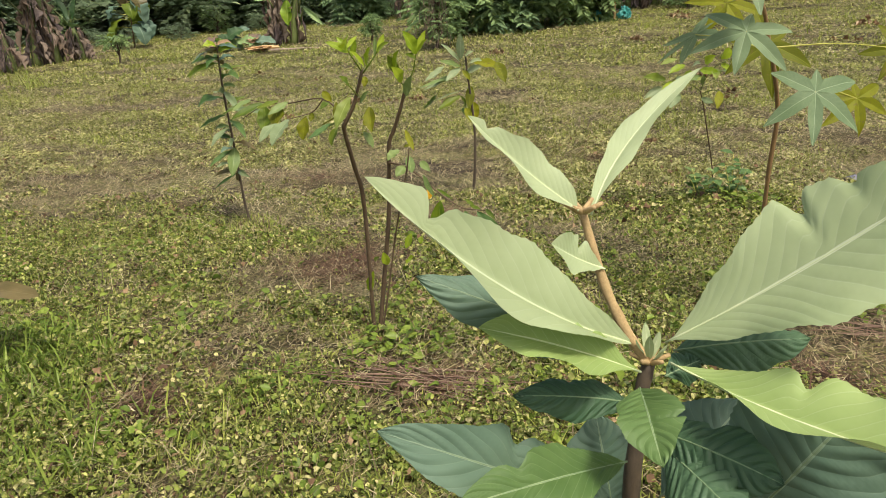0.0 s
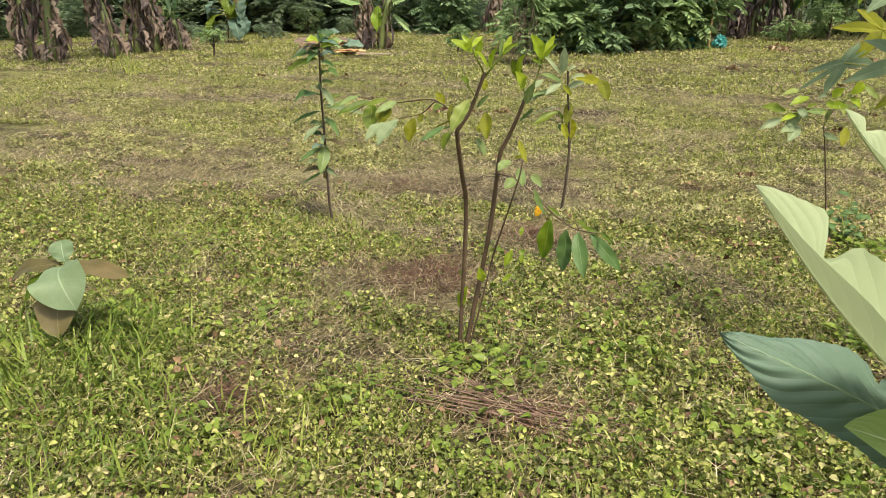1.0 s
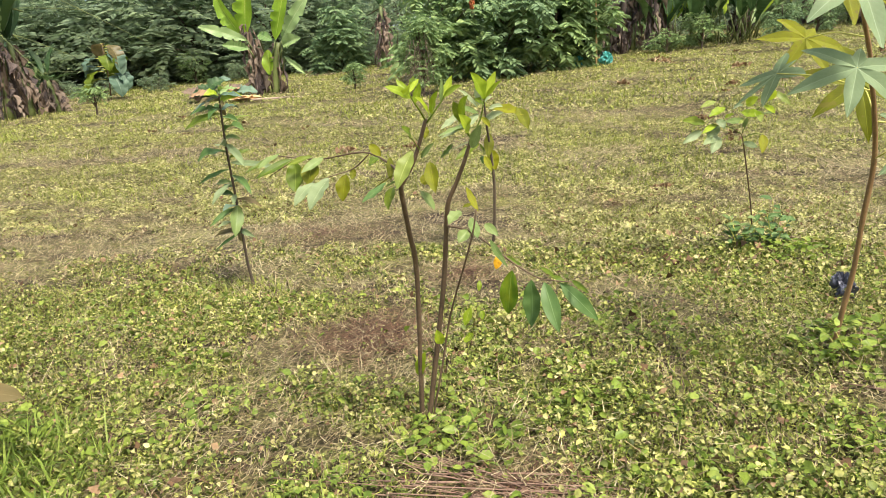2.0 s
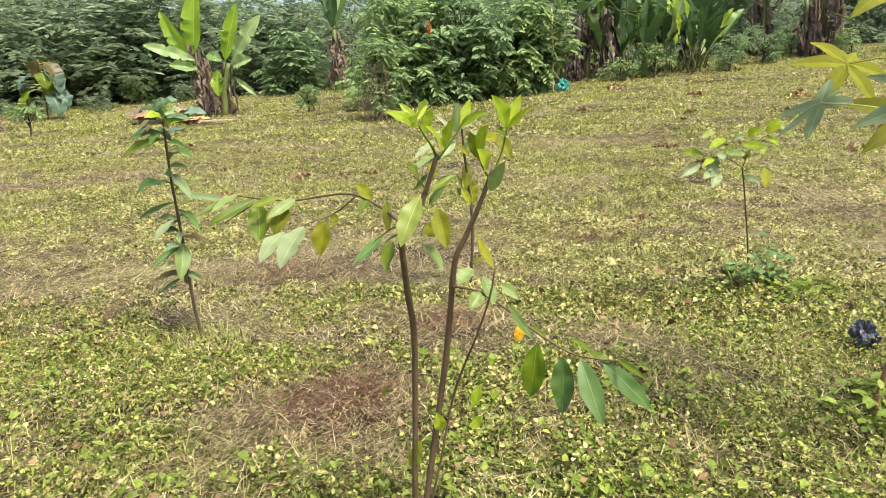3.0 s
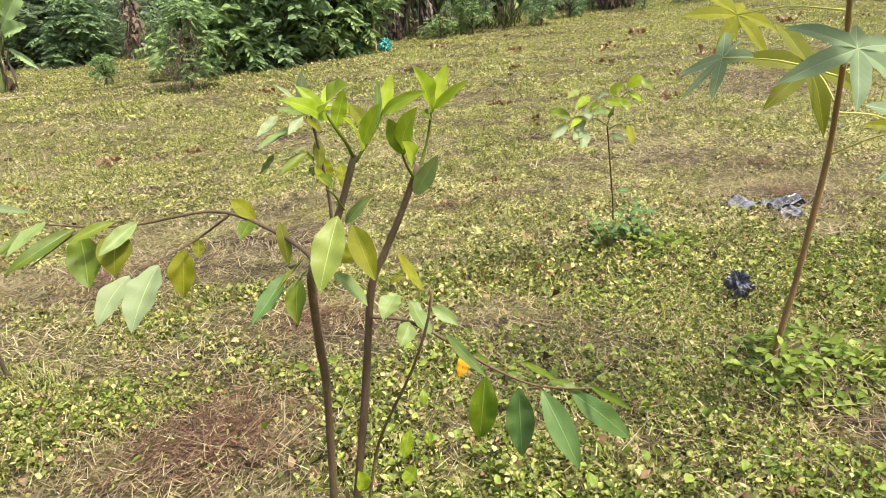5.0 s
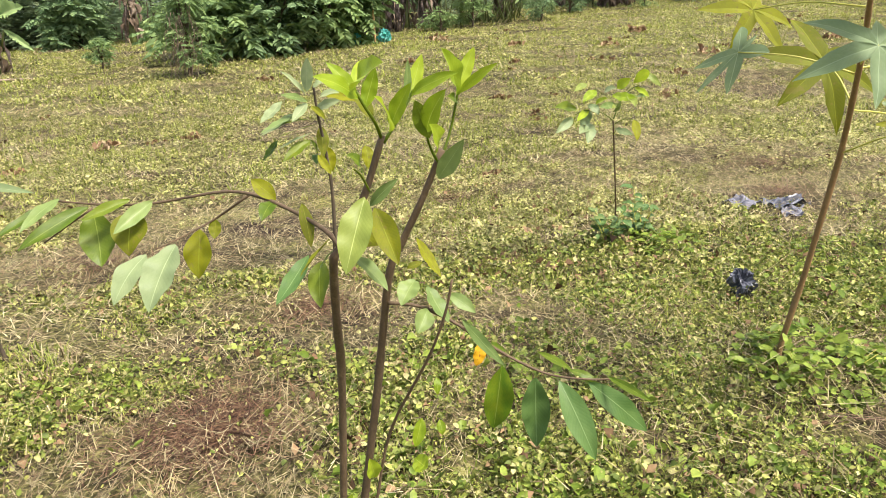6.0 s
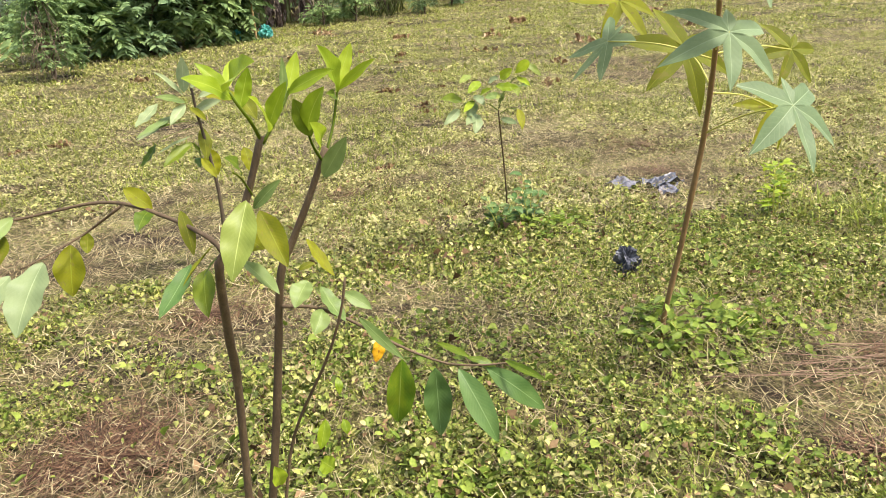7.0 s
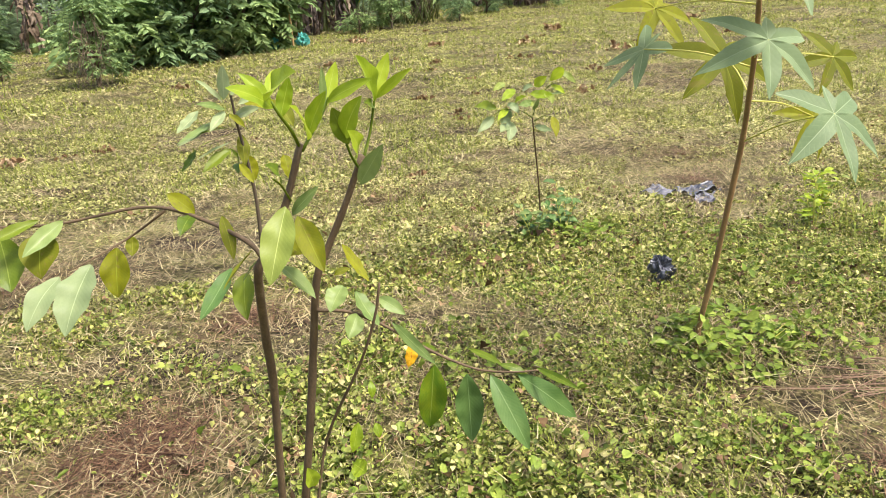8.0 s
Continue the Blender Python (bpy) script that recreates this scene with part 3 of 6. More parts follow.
# the three top leaves that are bent sideways: bend, widest point, dents of the upper edge
FORE_BENT = {
    0: (0.000, 0.42, ((0.84, 0.030, 0.55),)),
    1: (0.090, 0.50, ()),
    3: (0.040, 0.54, ((0.80, 0.026, 0.62), (0.76, 0.07, 0.14))),
}
FORE_DARK = [
    ((0.614, 0.259, 1.060), (0.418, 0.219, 1.161), 0.064, 14, -10, 10, -0.012),
    ((0.672, 0.294, 1.056), (0.804, 0.306, 1.068), 0.064, 13, -12, -8, -0.008),
    ((0.625, 0.238, 1.025), (0.509, 0.208, 1.044), 0.046, 13, -15, 10, -0.010),
    ((0.656, 0.248, 1.051), (0.695, 0.285, 1.050), 0.036, 13, -10, 0, -0.004),
    ((0.653, 0.238, 0.994), (0.745, 0.163, 0.996), 0.074, 13, -12, -6, -0.010),
    ((0.658, 0.228, 0.980), (0.707, 0.135, 0.977), 0.078, 13, -10, 0, -0.008),
]
FORE_LOW = [
    ((0.629, 0.227, 1.048), (0.636, 0.122, 1.036), 0.060, 12, 22, 5, -0.008),
    ((0.619, 0.259, 0.880), (0.392, 0.139, 1.043), 0.078, 14, 14, 8, -0.014),
    ((0.618, 0.224, 0.966), (0.467, 0.098, 1.000), 0.060, 12, 18, 10, -0.010),
    ((0.615, 0.273, 0.864), (0.595, 0.319, 0.960), 0.088, 14, 12, 0, -0.006),
    ((0.663, 0.266, 0.897), (0.761, 0.350, 0.967), 0.088, 14, 10, 0, -0.008),
    ((0.732, 0.224, 0.900), (0.816, 0.202, 1.064), 0.140, 14, 12, 0, -0.010),
]


def ribbed_leaf(base, tip, width, fold, turn, sag, material, origin, seed, ribs=13, quilt=0.0016, dents=2, widest=0.58, rib_material=None, bow=0.0, notches=None):
    """A thick-veined blade: two halves folded up from a sagging midrib, quilted between the veins, with a wavy, dented, finely toothed edge."""
    rnd = random.Random(seed)
    b, t = Vector(base) - Vector(origin), Vector(tip) - Vector(origin)
    x = (t - b).normalized()
    z = Vector((-0.05, -0.8, 0.6))
    z = (z - x * z.dot(x)).normalized()
    z.rotate(Matrix.Rotation(radians(turn), 3, x))
    y = z.cross(x)
    size, along, across = (t - b).length, 56, 9
    half = {s: (y * s * math.cos(radians(fold)) + z * math.sin(radians(fold)), z * math.cos(radians(fold)) - y * s * math.sin(radians(fold))) for s in (-1, 1)}
    cuts = {s: [(rnd.uniform(0.35, 0.9), rnd.uniform(0.02, 0.045), rnd.uniform(0.16, 0.42)) for _ in range(dents if (s > 0) == (x.x > 0) else 0)] for s in (-1, 1)}
    if notches is not None:
        cuts = {s: list(notches) if (s > 0) == (x.x > 0) else [] for s in (-1, 1)}
    ph = {s: [rnd.uniform(0, 6.28) for _ in range(3)] for s in (-1, 1)}
    verts, uvs, faces, cols = [], [], [], 2 * across + 1
    for i in range(along + 1):
        u = i / along
        e = u ** (math.log(0.5) / math.log(widest))
        w = 0.5 * width * max(0.02 if i < along else 0.004, math.sin(math.pi * min(1, e)) ** 0.82)
        mid = b + x * size * u + (y * bow * size - z * sag) * 4 * u * (1 - u)
        for j in range(cols):
            k = (j - across) / across
            s = 1 if k >= 0 else -1
            a = abs(k)
            edge = w * (1 + 0.08 * math.sin(15 * u + ph[s][0]) + 0.03 * math.sin(37 * u + ph[s][1]))
            edge *= 1 - sum(c * math.exp(-((u - m) / r) ** 2) for m, r, c in cuts[s])
            if j in (0, cols - 1) and i % 2:
                edge *= 0.975
            lift = -0.10 * w * a * a + 0.17 * w * a ** 2.2 * math.sin(10 * u + ph[s][2]) * min(1, 4 * (1 - u))
            lift += quilt * (abs(math.sin(math.pi * ribs * (u - 0.16 * a))) - 0.5) * min(1, 5 * a) * (1 - a ** 5) * min(1, 6 * u)
            across_way, off = half[s]
            verts.append(mid + across_way * edge * a + off * lift)
            uvs.append((u, 0.5 + 0.5 * k))
    for i in range(along):
        for j in range(cols - 1):
            faces.append((i * cols + j, (i + 1) * cols + j, (i + 1) * cols + j + 1, i * cols + j + 1))
    me = mesh_from("leaf", verts, faces, material)
    layer = me.uv_layers.new(name="UVMap")
    for loop in me.loops:
        layer.data[loop.index].uv = uvs[loop.vertex_index]
    rib = tube("midrib", [b + x * size * u + (y * bow * size - z * sag) * 4 * u * (1 - u) - z * 0.0004 for u in (-0.02, 0.25, 0.5, 0.75, 0.97)], 0.0012, 0.0005, rib_material, 6)
    return me, rib


def build_fore_sapling():
    foot = (0.655, 0.40, 0.0)
    plant = thing("sapling", foot, "downy loquat sapling with large ribbed pale leaves", "sapling", "saplings in the field")
    add_stem(plant, "shoot", FORE_STEM[:5], 0.0038, 0.0056, DOWN_BARK, "tan downy new shoot", 0.25, 10)
    add_stem(plant, "stem", FORE_STEM[4:] + [(0.640, 0.30, 0.55), (foot[0], foot[1], 0.2), (foot[0], foot[1], -0.05)], 0.0064, 0.0115, DARK_BARK, "dark woody stem", 0.2, 10)
    o = plant.location
    seed = 0
    for rows, ribs, quilt, dents, widest in ((FORE_TOP, 15, 0.0006, 2, 0.60), (FORE_DARK, 11, 0.0042, 1, 0.52), (FORE_LOW, 11, 0.0026, 1, 0.54)):
        for k, (base, tip, width, kind, fold, turn, sag) in enumerate(rows):
            seed += 1
            bow, broad, notches = FORE_BENT.get(k, (0.0, widest, None)) if rows is FORE_TOP else (0.0, widest, None)
            me, rib = ribbed_leaf(base, tip, width, fold, turn, sag, LEAF[kind], o, 408 + seed, ribs, quilt, dents, broad, DOWN_RIB if kind in (10, 11) else DULL_RIB, bow, notches)
            ob = part("leaf", me, plant, "pale downy ribbed leaf" if kind in (10, 11) else "dark ribbed older leaf")
            part("midrib", rib, ob)
    hub = Vector(FORE_STEM[4])
    bud = blade("bud_leaf", LEAF[10], 14, 14, 4, 0.6, 1.3, 0.10, 0.02, 0.014)
    for k in range(7):
        a = k * 0.9
        tip = hub + Vector((0.016 * math.cos(a), 0.016 * math.sin(a), 0.020 + 0.008 * (k % 3)))
        part("bud_leaf", bud, plant, "tiny unfolding silvery leaf", leaf_pose(hub, tip, 0.009, (math.cos(a), math.sin(a), 0.3), 0, o))
    for c in (hub, Vector(FORE_STEM[0])):
        for k in range(6):
            a = k * 1.05
            d = Vector((math.cos(a), math.sin(a), 0.5))
            part("leaf_stalk", tube("leaf_stalk", [c - o, c - o + 0.010 * d, c - o + 0.019 * d], 0.0034, 0.002, DOWN_BARK, 6, 0.2, 2), plant, "tan downy leaf stalk")


build_fore_sapling()

# ---- slender leafy sapling at the left ----
LEFT_STEM = [(-1.764, 4.273, 0.054), (-1.781, 4.270, 0.184), (-1.788, 4.260, 0.399), (-1.797, 4.250, 0.691), (-1.805, 4.230, 0.974), (-1.799, 4.210, 1.208), (-1.793, 4.200, 1.330)]
LEFT_LEAVES = [
    (-1.790, 4.250, 0.601, -1.766, 4.100, 0.435, 0.133, 2),
    (-1.795, 4.210, 1.208, -2.005, 4.100, 1.138, 0.099, 1),
    (-1.797, 4.210, 1.239, -1.984, 4.150, 1.227, 0.074, 6),
    (-1.799, 4.210, 1.266, -1.617, 4.150, 1.336, 0.118, 0),
    (-1.794, 4.200, 1.315, -1.848, 4.100, 1.346, 0.098, 0),
    (-1.785, 4.200, 1.322, -1.735, 4.200, 1.382, 0.074, 1),
    (-1.796, 4.200, 1.300, -1.895, 4.100, 1.288, 0.074, 8),
    (-1.791, 4.210, 1.151, -1.632, 4.300, 1.204, 0.041, 1),
    (-1.796, 4.220, 1.092, -1.611, 4.100, 1.121, 0.110, 6),
    (-1.807, 4.230, 0.954, -1.952, 4.100, 0.934, 0.153, 6),
    (-1.801, 4.230, 0.914, -1.672, 4.300, 0.984, 0.054, 1),
]
LEFT_LEAVES_LOW = [
    (-1.799, 4.230, 0.887, -1.392, 4.050, 0.930, 0.084, 2),
    (-1.807, 4.240, 0.846, -2.020, 4.200, 0.824, 0.067, 1),
    (-1.801, 4.240, 0.805, -1.615, 4.100, 0.761, 0.086, 6),
    (-1.805, 4.240, 0.753, -1.895, 4.100, 0.702, 0.087, 2),
    (-1.803, 4.250, 0.670, -1.959, 4.350, 0.737, 0.077, 1),
    (-1.796, 4.250, 0.588, -1.933, 4.100, 0.557, 0.067, 1),
    (-1.782, 4.260, 0.420, -1.946, 4.150, 0.383, 0.042, 1),
    (-1.795, 4.220, 0.994, -1.768, 4.050, 1.083, 0.118, 2),
    (-1.793, 4.200, 1.178, -1.592, 4.000, 1.232, 0.072, 6),
    (-1.793, 4.200, 1.285, -1.793, 4.000, 1.325, 0.089, 3),
    (-1.798, 4.220, 1.014, -1.592, 4.000, 0.956, 0.089, 2),
]


def build_left_sapling():
    x, y = LEFT_STEM[0][:2]
    plant = thing("sapling", (x, y, 0.0), "slender dark-stemmed sapling in a grass tuft", "sapling", "saplings in the field")
    add_stem(plant, "stem", [(x + 0.01, y, -0.04)] + LEFT_STEM, 0.011, 0.006, DARK_BARK, "", 0.2)
    shade = {1: 6, 2: 16, 3: 8}
    limp = [blade("leaf", LEAF[6], s, 16, 3, 0.5, 1.1, f, a, 0.03) for s, f, a in ((6, 0.22, 0.10), (7, 0.30, 0.16), (8, 0.14, 0.13))]
    add_leaves(plant, [(*q[:5], q[5] - 0.02, 0.66 * q[6], q[7]) for q in LEFT_LEAVES], limp, seed=2)
    add_leaves(plant, [(*q[:5], q[5] - 0.07, 0.60 * q[6], shade.get(q[7], q[7])) for q in LEFT_LEAVES_LOW], limp, seed=5)
    rnd, spare = random.Random(77), []
    for k in range(20):
        low, f = rnd.choice(list(zip(LEFT_STEM[2:-1], LEFT_STEM[3:]))), rnd.random()
        b = Vector(low[0]).lerp(Vector(low[1]), f)
        a, reach = k * 2.4, rnd.uniform(0.10, 0.20)
        t = b + Vector((reach * math.cos(a), reach * math.sin(a) - 0.04, rnd.uniform(-0.12, 0.02)))
        spare.append((*b, *t, rnd.uniform(0.035, 0.055), rnd.choice((14, 6, 16, 2, 8, 14))))
    add_leaves(plant, spare, limp, seed=8)


build_left_sapling()

# ---- thin sapling with pale top leaves behind the middle one ----
MID_STEM = [(-0.150, 5.250, 0.000), (-0.128, 5.220, 0.250), (-0.119, 5.200, 0.513), (-0.128, 5.190, 0.690), (-0.144, 5.180, 0.851), (-0.160, 5.165, 0.986), (-0.171, 5.140, 1.161)]
MID_LEAVES = [
    (-0.293, 5.190, 1.014, -0.493, 4.830, 0.943, 0.061, 2, 10),
    (-0.166, 5.210, 0.930, -0.406, 4.930, 0.900, 0.031, 1, 40),
    (-0.148, 5.230, 0.916, -0.155, 5.130, 0.739, 0.078, 3, 0),
]
MID_LEAVES_LOW = [
    (-0.132, 5.250, 0.787, -0.106, 5.180, 0.635, 0.094, 3, 0),
    (-0.219, 5.130, 0.848, -0.393, 5.030, 0.746, 0.070, 1, 0),
    (-0.414, 5.130, 0.866, -0.505, 5.030, 0.763, 0.063, 1, 30),
    (-0.203, 5.230, 0.745, -0.199, 5.180, 0.691, 0.050, 6, 0),
    (-0.222, 5.130, 0.849, -0.189, 5.180, 0.744, 0.050, 1, 0),
]
MID_LEAVES_EDGE = [
    (-0.127, 5.230, 1.110, 0.133, 5.080, 1.049, 0.093, 3, 0),
    (0.074, 5.130, 1.105, 0.151, 5.030, 0.949, 0.092, 3, 0),
    (-0.364, 5.230, 1.083, -0.497, 5.080, 0.976, 0.075, 5, 10),
    (-0.147, 5.130, 1.092, -0.027, 5.030, 1.120, 0.074, 5, 0),
    (-0.173, 5.130, 1.153, -0.102, 5.130, 1.193, 0.042, 5, 0),
]


MID_LEAVES_TOP = [
    (-0.212, 5.140, 1.130, -0.193, 5.020, 1.330, 0.070, 5, -10),
    (-0.220, 5.140, 1.115, -0.349, 5.020, 1.261, 0.050, 5, 15),
    (-0.215, 5.140, 1.076, -0.366, 5.020, 1.131, 0.050, 2, 0),
    (-0.168, 5.140, 1.030, -0.028, 5.020, 1.079, 0.060, 5, 10),
    (-0.217, 5.140, 1.067, -0.317, 5.020, 0.973, 0.060, 5, 0),
    (-0.261, 5.140, 1.024, -0.503, 5.020, 0.909, 0.045, 16, 20),
    (-0.216, 5.140, 0.971, -0.423, 5.020, 0.954, 0.030, 1, 30),
    (-0.208, 5.140, 0.889, -0.419, 5.020, 0.820, 0.030, 16, 35),
    (-0.185, 5.140, 0.754, -0.122, 5.020, 0.648, 0.050, 3, 0),
    (-0.195, 5.140, 1.049, -0.123, 5.020, 0.973, 0.045, 3, 0),
]


def build_mid_sapling():
    x, y = MID_STEM[0][:2]
    plant = thing("sapling", (x, y, 0.0), "thin leaning sapling with pale and yellow leaves", "sapling", "saplings in the field")
    add_stem(plant, "stem", [(x, y, -0.04)] + MID_STEM, 0.013, 0.007, DARK_BARK, "", 0.12)
    add_leaves(plant, MID_LEAVES + MID_LEAVES_LOW + MID_LEAVES_EDGE, SAPLING_BLADES, seed=4)
    add_leaves(plant, MID_LEAVES_TOP, SAPLING_BLADES, (0.1, -0.75, 0.65), seed=9)


build_mid_sapling()

# ---- small thin sapling with drooping compound leaves ----
SMALL_STEM = [(1.805, 5.17, -0.012), (1.747, 5.05, 0.271), (1.669, 4.92, 0.536), (1.594, 4.8, 0.778), (1.553, 4.73, 0.879)]
SMALL_LEAVES = [
    (1.673, 4.720, 1.090, 1.704, 4.604, 1.163, 0.067, 0, -15),
    (1.734, 4.720, 1.151, 1.828, 4.673, 1.059, 0.041, 15, 10),
    (1.680, 4.720, 1.063, 1.715, 4.613, 1.013, 0.044, 0, 10),
    (1.568, 4.720, 1.065, 1.622, 4.660, 1.122, 0.059, 0, 0),
    (1.538, 4.720, 1.028, 1.643, 4.631, 1.012, 0.067, 0, 0),
    (1.641, 4.720, 1.026, 1.626, 4.600, 0.963, 0.059, 15, 20),
    (1.374, 4.720, 1.101, 1.254, 4.616, 1.072, 0.041, 15, 10),
    (1.437, 4.720, 1.059, 1.315, 4.636, 1.008, 0.056, 0, 20),
    (1.426, 4.720, 0.972, 1.473, 4.640, 1.019, 0.052, 0, -15),
    (1.566, 4.720, 0.977, 1.409, 4.610, 0.976, 0.044, 2, 10),
    (1.487, 4.720, 1.046, 1.526, 4.643, 1.073, 0.052, 16, 10),
    (1.678, 4.720, 0.996, 1.690, 4.607, 1.013, 0.059, 2, 20),
    (1.389, 4.720, 0.953, 1.271, 4.609, 0.905, 0.044, 0, 0),
    (1.311, 4.720, 0.963, 1.147, 4.635, 0.991, 0.067, 1, 0),
    (1.411, 4.720, 0.941, 1.312, 4.662, 0.876, 0.067, 16, 0),
    (1.294, 4.720, 0.912, 1.159, 4.654, 0.840, 0.059, 16, 0),
    (1.391, 4.720, 0.982, 1.419, 4.639, 0.927, 0.059, 16, 10),
    (1.401, 4.720, 0.875, 1.332, 4.600, 0.776, 0.074, 16, 0),
    (1.385, 4.720, 0.850, 1.279, 4.600, 0.834, 0.059, 16, 20),
    (1.562, 4.720, 0.832, 1.624, 4.616, 0.803, 0.044, 16, 10),
    (1.683, 4.720, 0.874, 1.653, 4.617, 0.759, 0.059, 3, 10),
    (1.557, 4.720, 0.927, 1.557, 4.651, 0.998, 0.030, 2, 20),
    (1.581, 4.720, 0.972, 1.512, 4.667, 0.955, 0.033, 15, 20),
]
SMALL_TWIGS = [((1.553, 4.73, 0.879), (1.402, 4.7, 0.946)), ((1.402, 4.7, 0.946), (1.286, 4.68, 0.932)), ((1.556, 4.73, 0.886), (1.611, 4.72, 1.009)), ((1.611, 4.72, 1.009), (1.7, 4.7, 1.075)), ((1.589, 4.79, 0.787), (1.618, 4.76, 0.819)), ((1.569, 4.74, 0.856), (1.683, 4.72, 0.874))]


def build_small_sapling():
    x, y = SMALL_STEM[0][:2]
    plant = thing("sapling", (x, y, 0.0), "small thin sapling with drooping yellow-green leaves", "sapling", "saplings in the field")
    add_stem(plant, "stem", [(x, y, -0.04)] + SMALL_STEM, 0.006, 0.0035, BARK, "", 0.25)
    for a, b in SMALL_TWIGS:
        add_stem(plant, "twig", [a, tuple((Vector(a) + Vector(b)) / 2 + Vector((0, 0, 0.015))), b], 0.003, 0.002, LEAF[1], "", 0.1, 5)
    add_leaves(plant, SMALL_LEAVES, SAPLING_BLADES, (0.1, -0.85, 0.5), seed=6)


build_small_sapling()

# ---- tall plant with five-lobed leaves ----
PALM_STEM = [(1.573, 3.190, 0.090), (1.577, 3.160, 0.234), (1.585, 3.120, 0.426), (1.568, 3.050, 0.675), (1.560, 2.990, 0.930), (1.498, 2.900, 1.138), (1.443, 2.830, 1.266), (1.409, 2.790, 1.365), (1.344, 2.720, 1.497), (1.315, 2.680, 1.617)]
PALM_LEAVES = [
    (1.294, 2.620, 1.316, 1.246, 2.530, 1.167, 0.990, 9, 0),
    (1.585, 2.625, 1.070, 1.555, 2.466, 0.877, 0.660, 9, 4),
    (1.186, 3.080, 1.300, 0.998, 3.040, 1.173, 0.300, 9, 0),
    (1.495, 3.040, 1.251, 1.316, 3.000, 1.125, 0.850, 3, 0),
    (1.353, 3.250, 1.437, 1.247, 3.170, 1.325, 0.950, 3, 0),
    (2.086, 3.100, 1.205, 1.997, 3.050, 1.066, 0.780, 3, 0),
    (1.885, 2.980, 1.000, 1.915, 2.920, 0.840, 0.900, 3, 0),
    (1.254, 2.600, 1.608, 1.085, 2.500, 1.504, 1.000, 9, 0),
    (1.315, 2.900, 1.685, 1.142, 2.800, 1.611, 1.000, 3, 0),
]


def lobed_leaf(name, material, seed):
    """A palmate leaf: long pointed lobes, webbed together round the stalk's end; the middle lobe reaches x = 1."""
    rnd = random.Random(seed)
    lobes = [(radians(a + rnd.uniform(-3, 3)), s * rnd.uniform(0.96, 1.04), rnd.uniform(0.06, 0.20)) for a, s in ((0, 1.0), (60, 1.12), (-60, 1.14), (114, 1.05), (-116, 1.02), (178, 0.46))]
    spokes, rings = 150, 7
    verts, uvs, faces = [(0.0, 0.0, 0.0)], [(0.0, 0.5)], []
    for k in range(spokes):
        a = -math.pi + 2 * math.pi * k / spokes
        best = 0.25
        for c, size, _ in lobes:
            d = (a - c + math.pi) % (2 * math.pi) - math.pi
            half = 0.150 * (0.45 + 0.55 * size)
            edge = math.asin(min(0.9, half / (0.58 * size)))
            if abs(d) < edge:
                reach = size - 0.43 * size * (abs(d) / edge) ** 0.8
            elif abs(d) < 1.3:
                reach = half / math.sin(abs(d)) * 1.02
            else:
                reach = 0.0
            if reach > best:
                best = reach
        c, size, fall = min(lobes, key=lambda q: abs((a - q[0] + math.pi) % (2 * math.pi) - math.pi))
        d = (a - c + math.pi) % (2 * math.pi) - math.pi
        for r in range(1, rings + 1):
            q = best * r / rings
            off = q * math.sin(d)
            z = -fall * q * q * 2.0 + 0.35 * abs(off) + 0.010 * math.sin(11 * q + 3 * c)
            verts.append((q * math.cos(a), q * math.sin(a), z))
            uvs.append((q, 0.5 + max(-0.5, min(0.5, off / 0.3))))
    for k in range(spokes):
        p, q = 1 + k * rings, 1 + ((k + 1) % spokes) * rings
        faces.append((0, p, q))
        for r in range(rings - 1):
            faces.append((p + r, p + r + 1, q + r + 1, q + r))
    me = mesh_from(name, verts, faces, material)
    layer = me.uv_layers.new(name="UVMap")
    for loop in me.loops:
        layer.data[loop.index].uv = uvs[loop.vertex_index]
    return me


def build_palmate_plant():
    x, y = PALM_STEM[0][:2]
    plant = thing("palmate_plant", (x, y, 0.0), "tall thin plant with five-lobed grey-green and yellow leaves", "plant")
    add_stem(plant, "stem", [(x - 0.01, y, -0.04)] + PALM_STEM, 0.0125, 0.0070, RED_BARK, "tan brown stem", 0.2, 10)
    o = plant.location
    stem = [Vector(p) for p in PALM_STEM]
    for k, (bx, by, bz, tx, ty, tz, w, kind, turn) in enumerate(PALM_LEAVES):
        b, t = Vector((bx, by, bz)), Vector((tx, ty, tz))
        hint = Vector((-0.4, -0.75, 0.5)) if k == 2 else Vector((0.1, -0.60, 0.75)) if k in (1, 6) else Vector((0.05 * (k % 3 - 1), -0.78, 0.62))
        length = (t - b).length
        m = leaf_pose(b, t, length * 1.12 * w, hint, turn, o)
        ob = part("leaf", lobed_leaf("leaf", LEAF[kind], 40 + k), plant, "yellowing five-lobed leaf" if kind == 3 else "grey-green five-lobed leaf", m)
        rz = (1.25, 0.94, 1.22, 1.12, 1.42, 1.24, 1.10, 1.5, 1.5)[k]
        low, high = max((s for s in stem if s.z <= rz), key=lambda s: s.z), min((s for s in stem if s.z > rz), key=lambda s: s.z)
        root = low.lerp(high, (rz - low.z) / (high.z - low.z))
        mid = (root + b) / 2 + Vector((0, 0, 0.02))
        stalk = tube("leaf_stalk", [root - o, mid - o, b - o], 0.0034, 0.0024, PETIOLE, 6)
        stalk.transform(m.inverted())
        part("leaf_stalk", stalk, ob, "yellow leaf stalk")


build_palmate_plant()

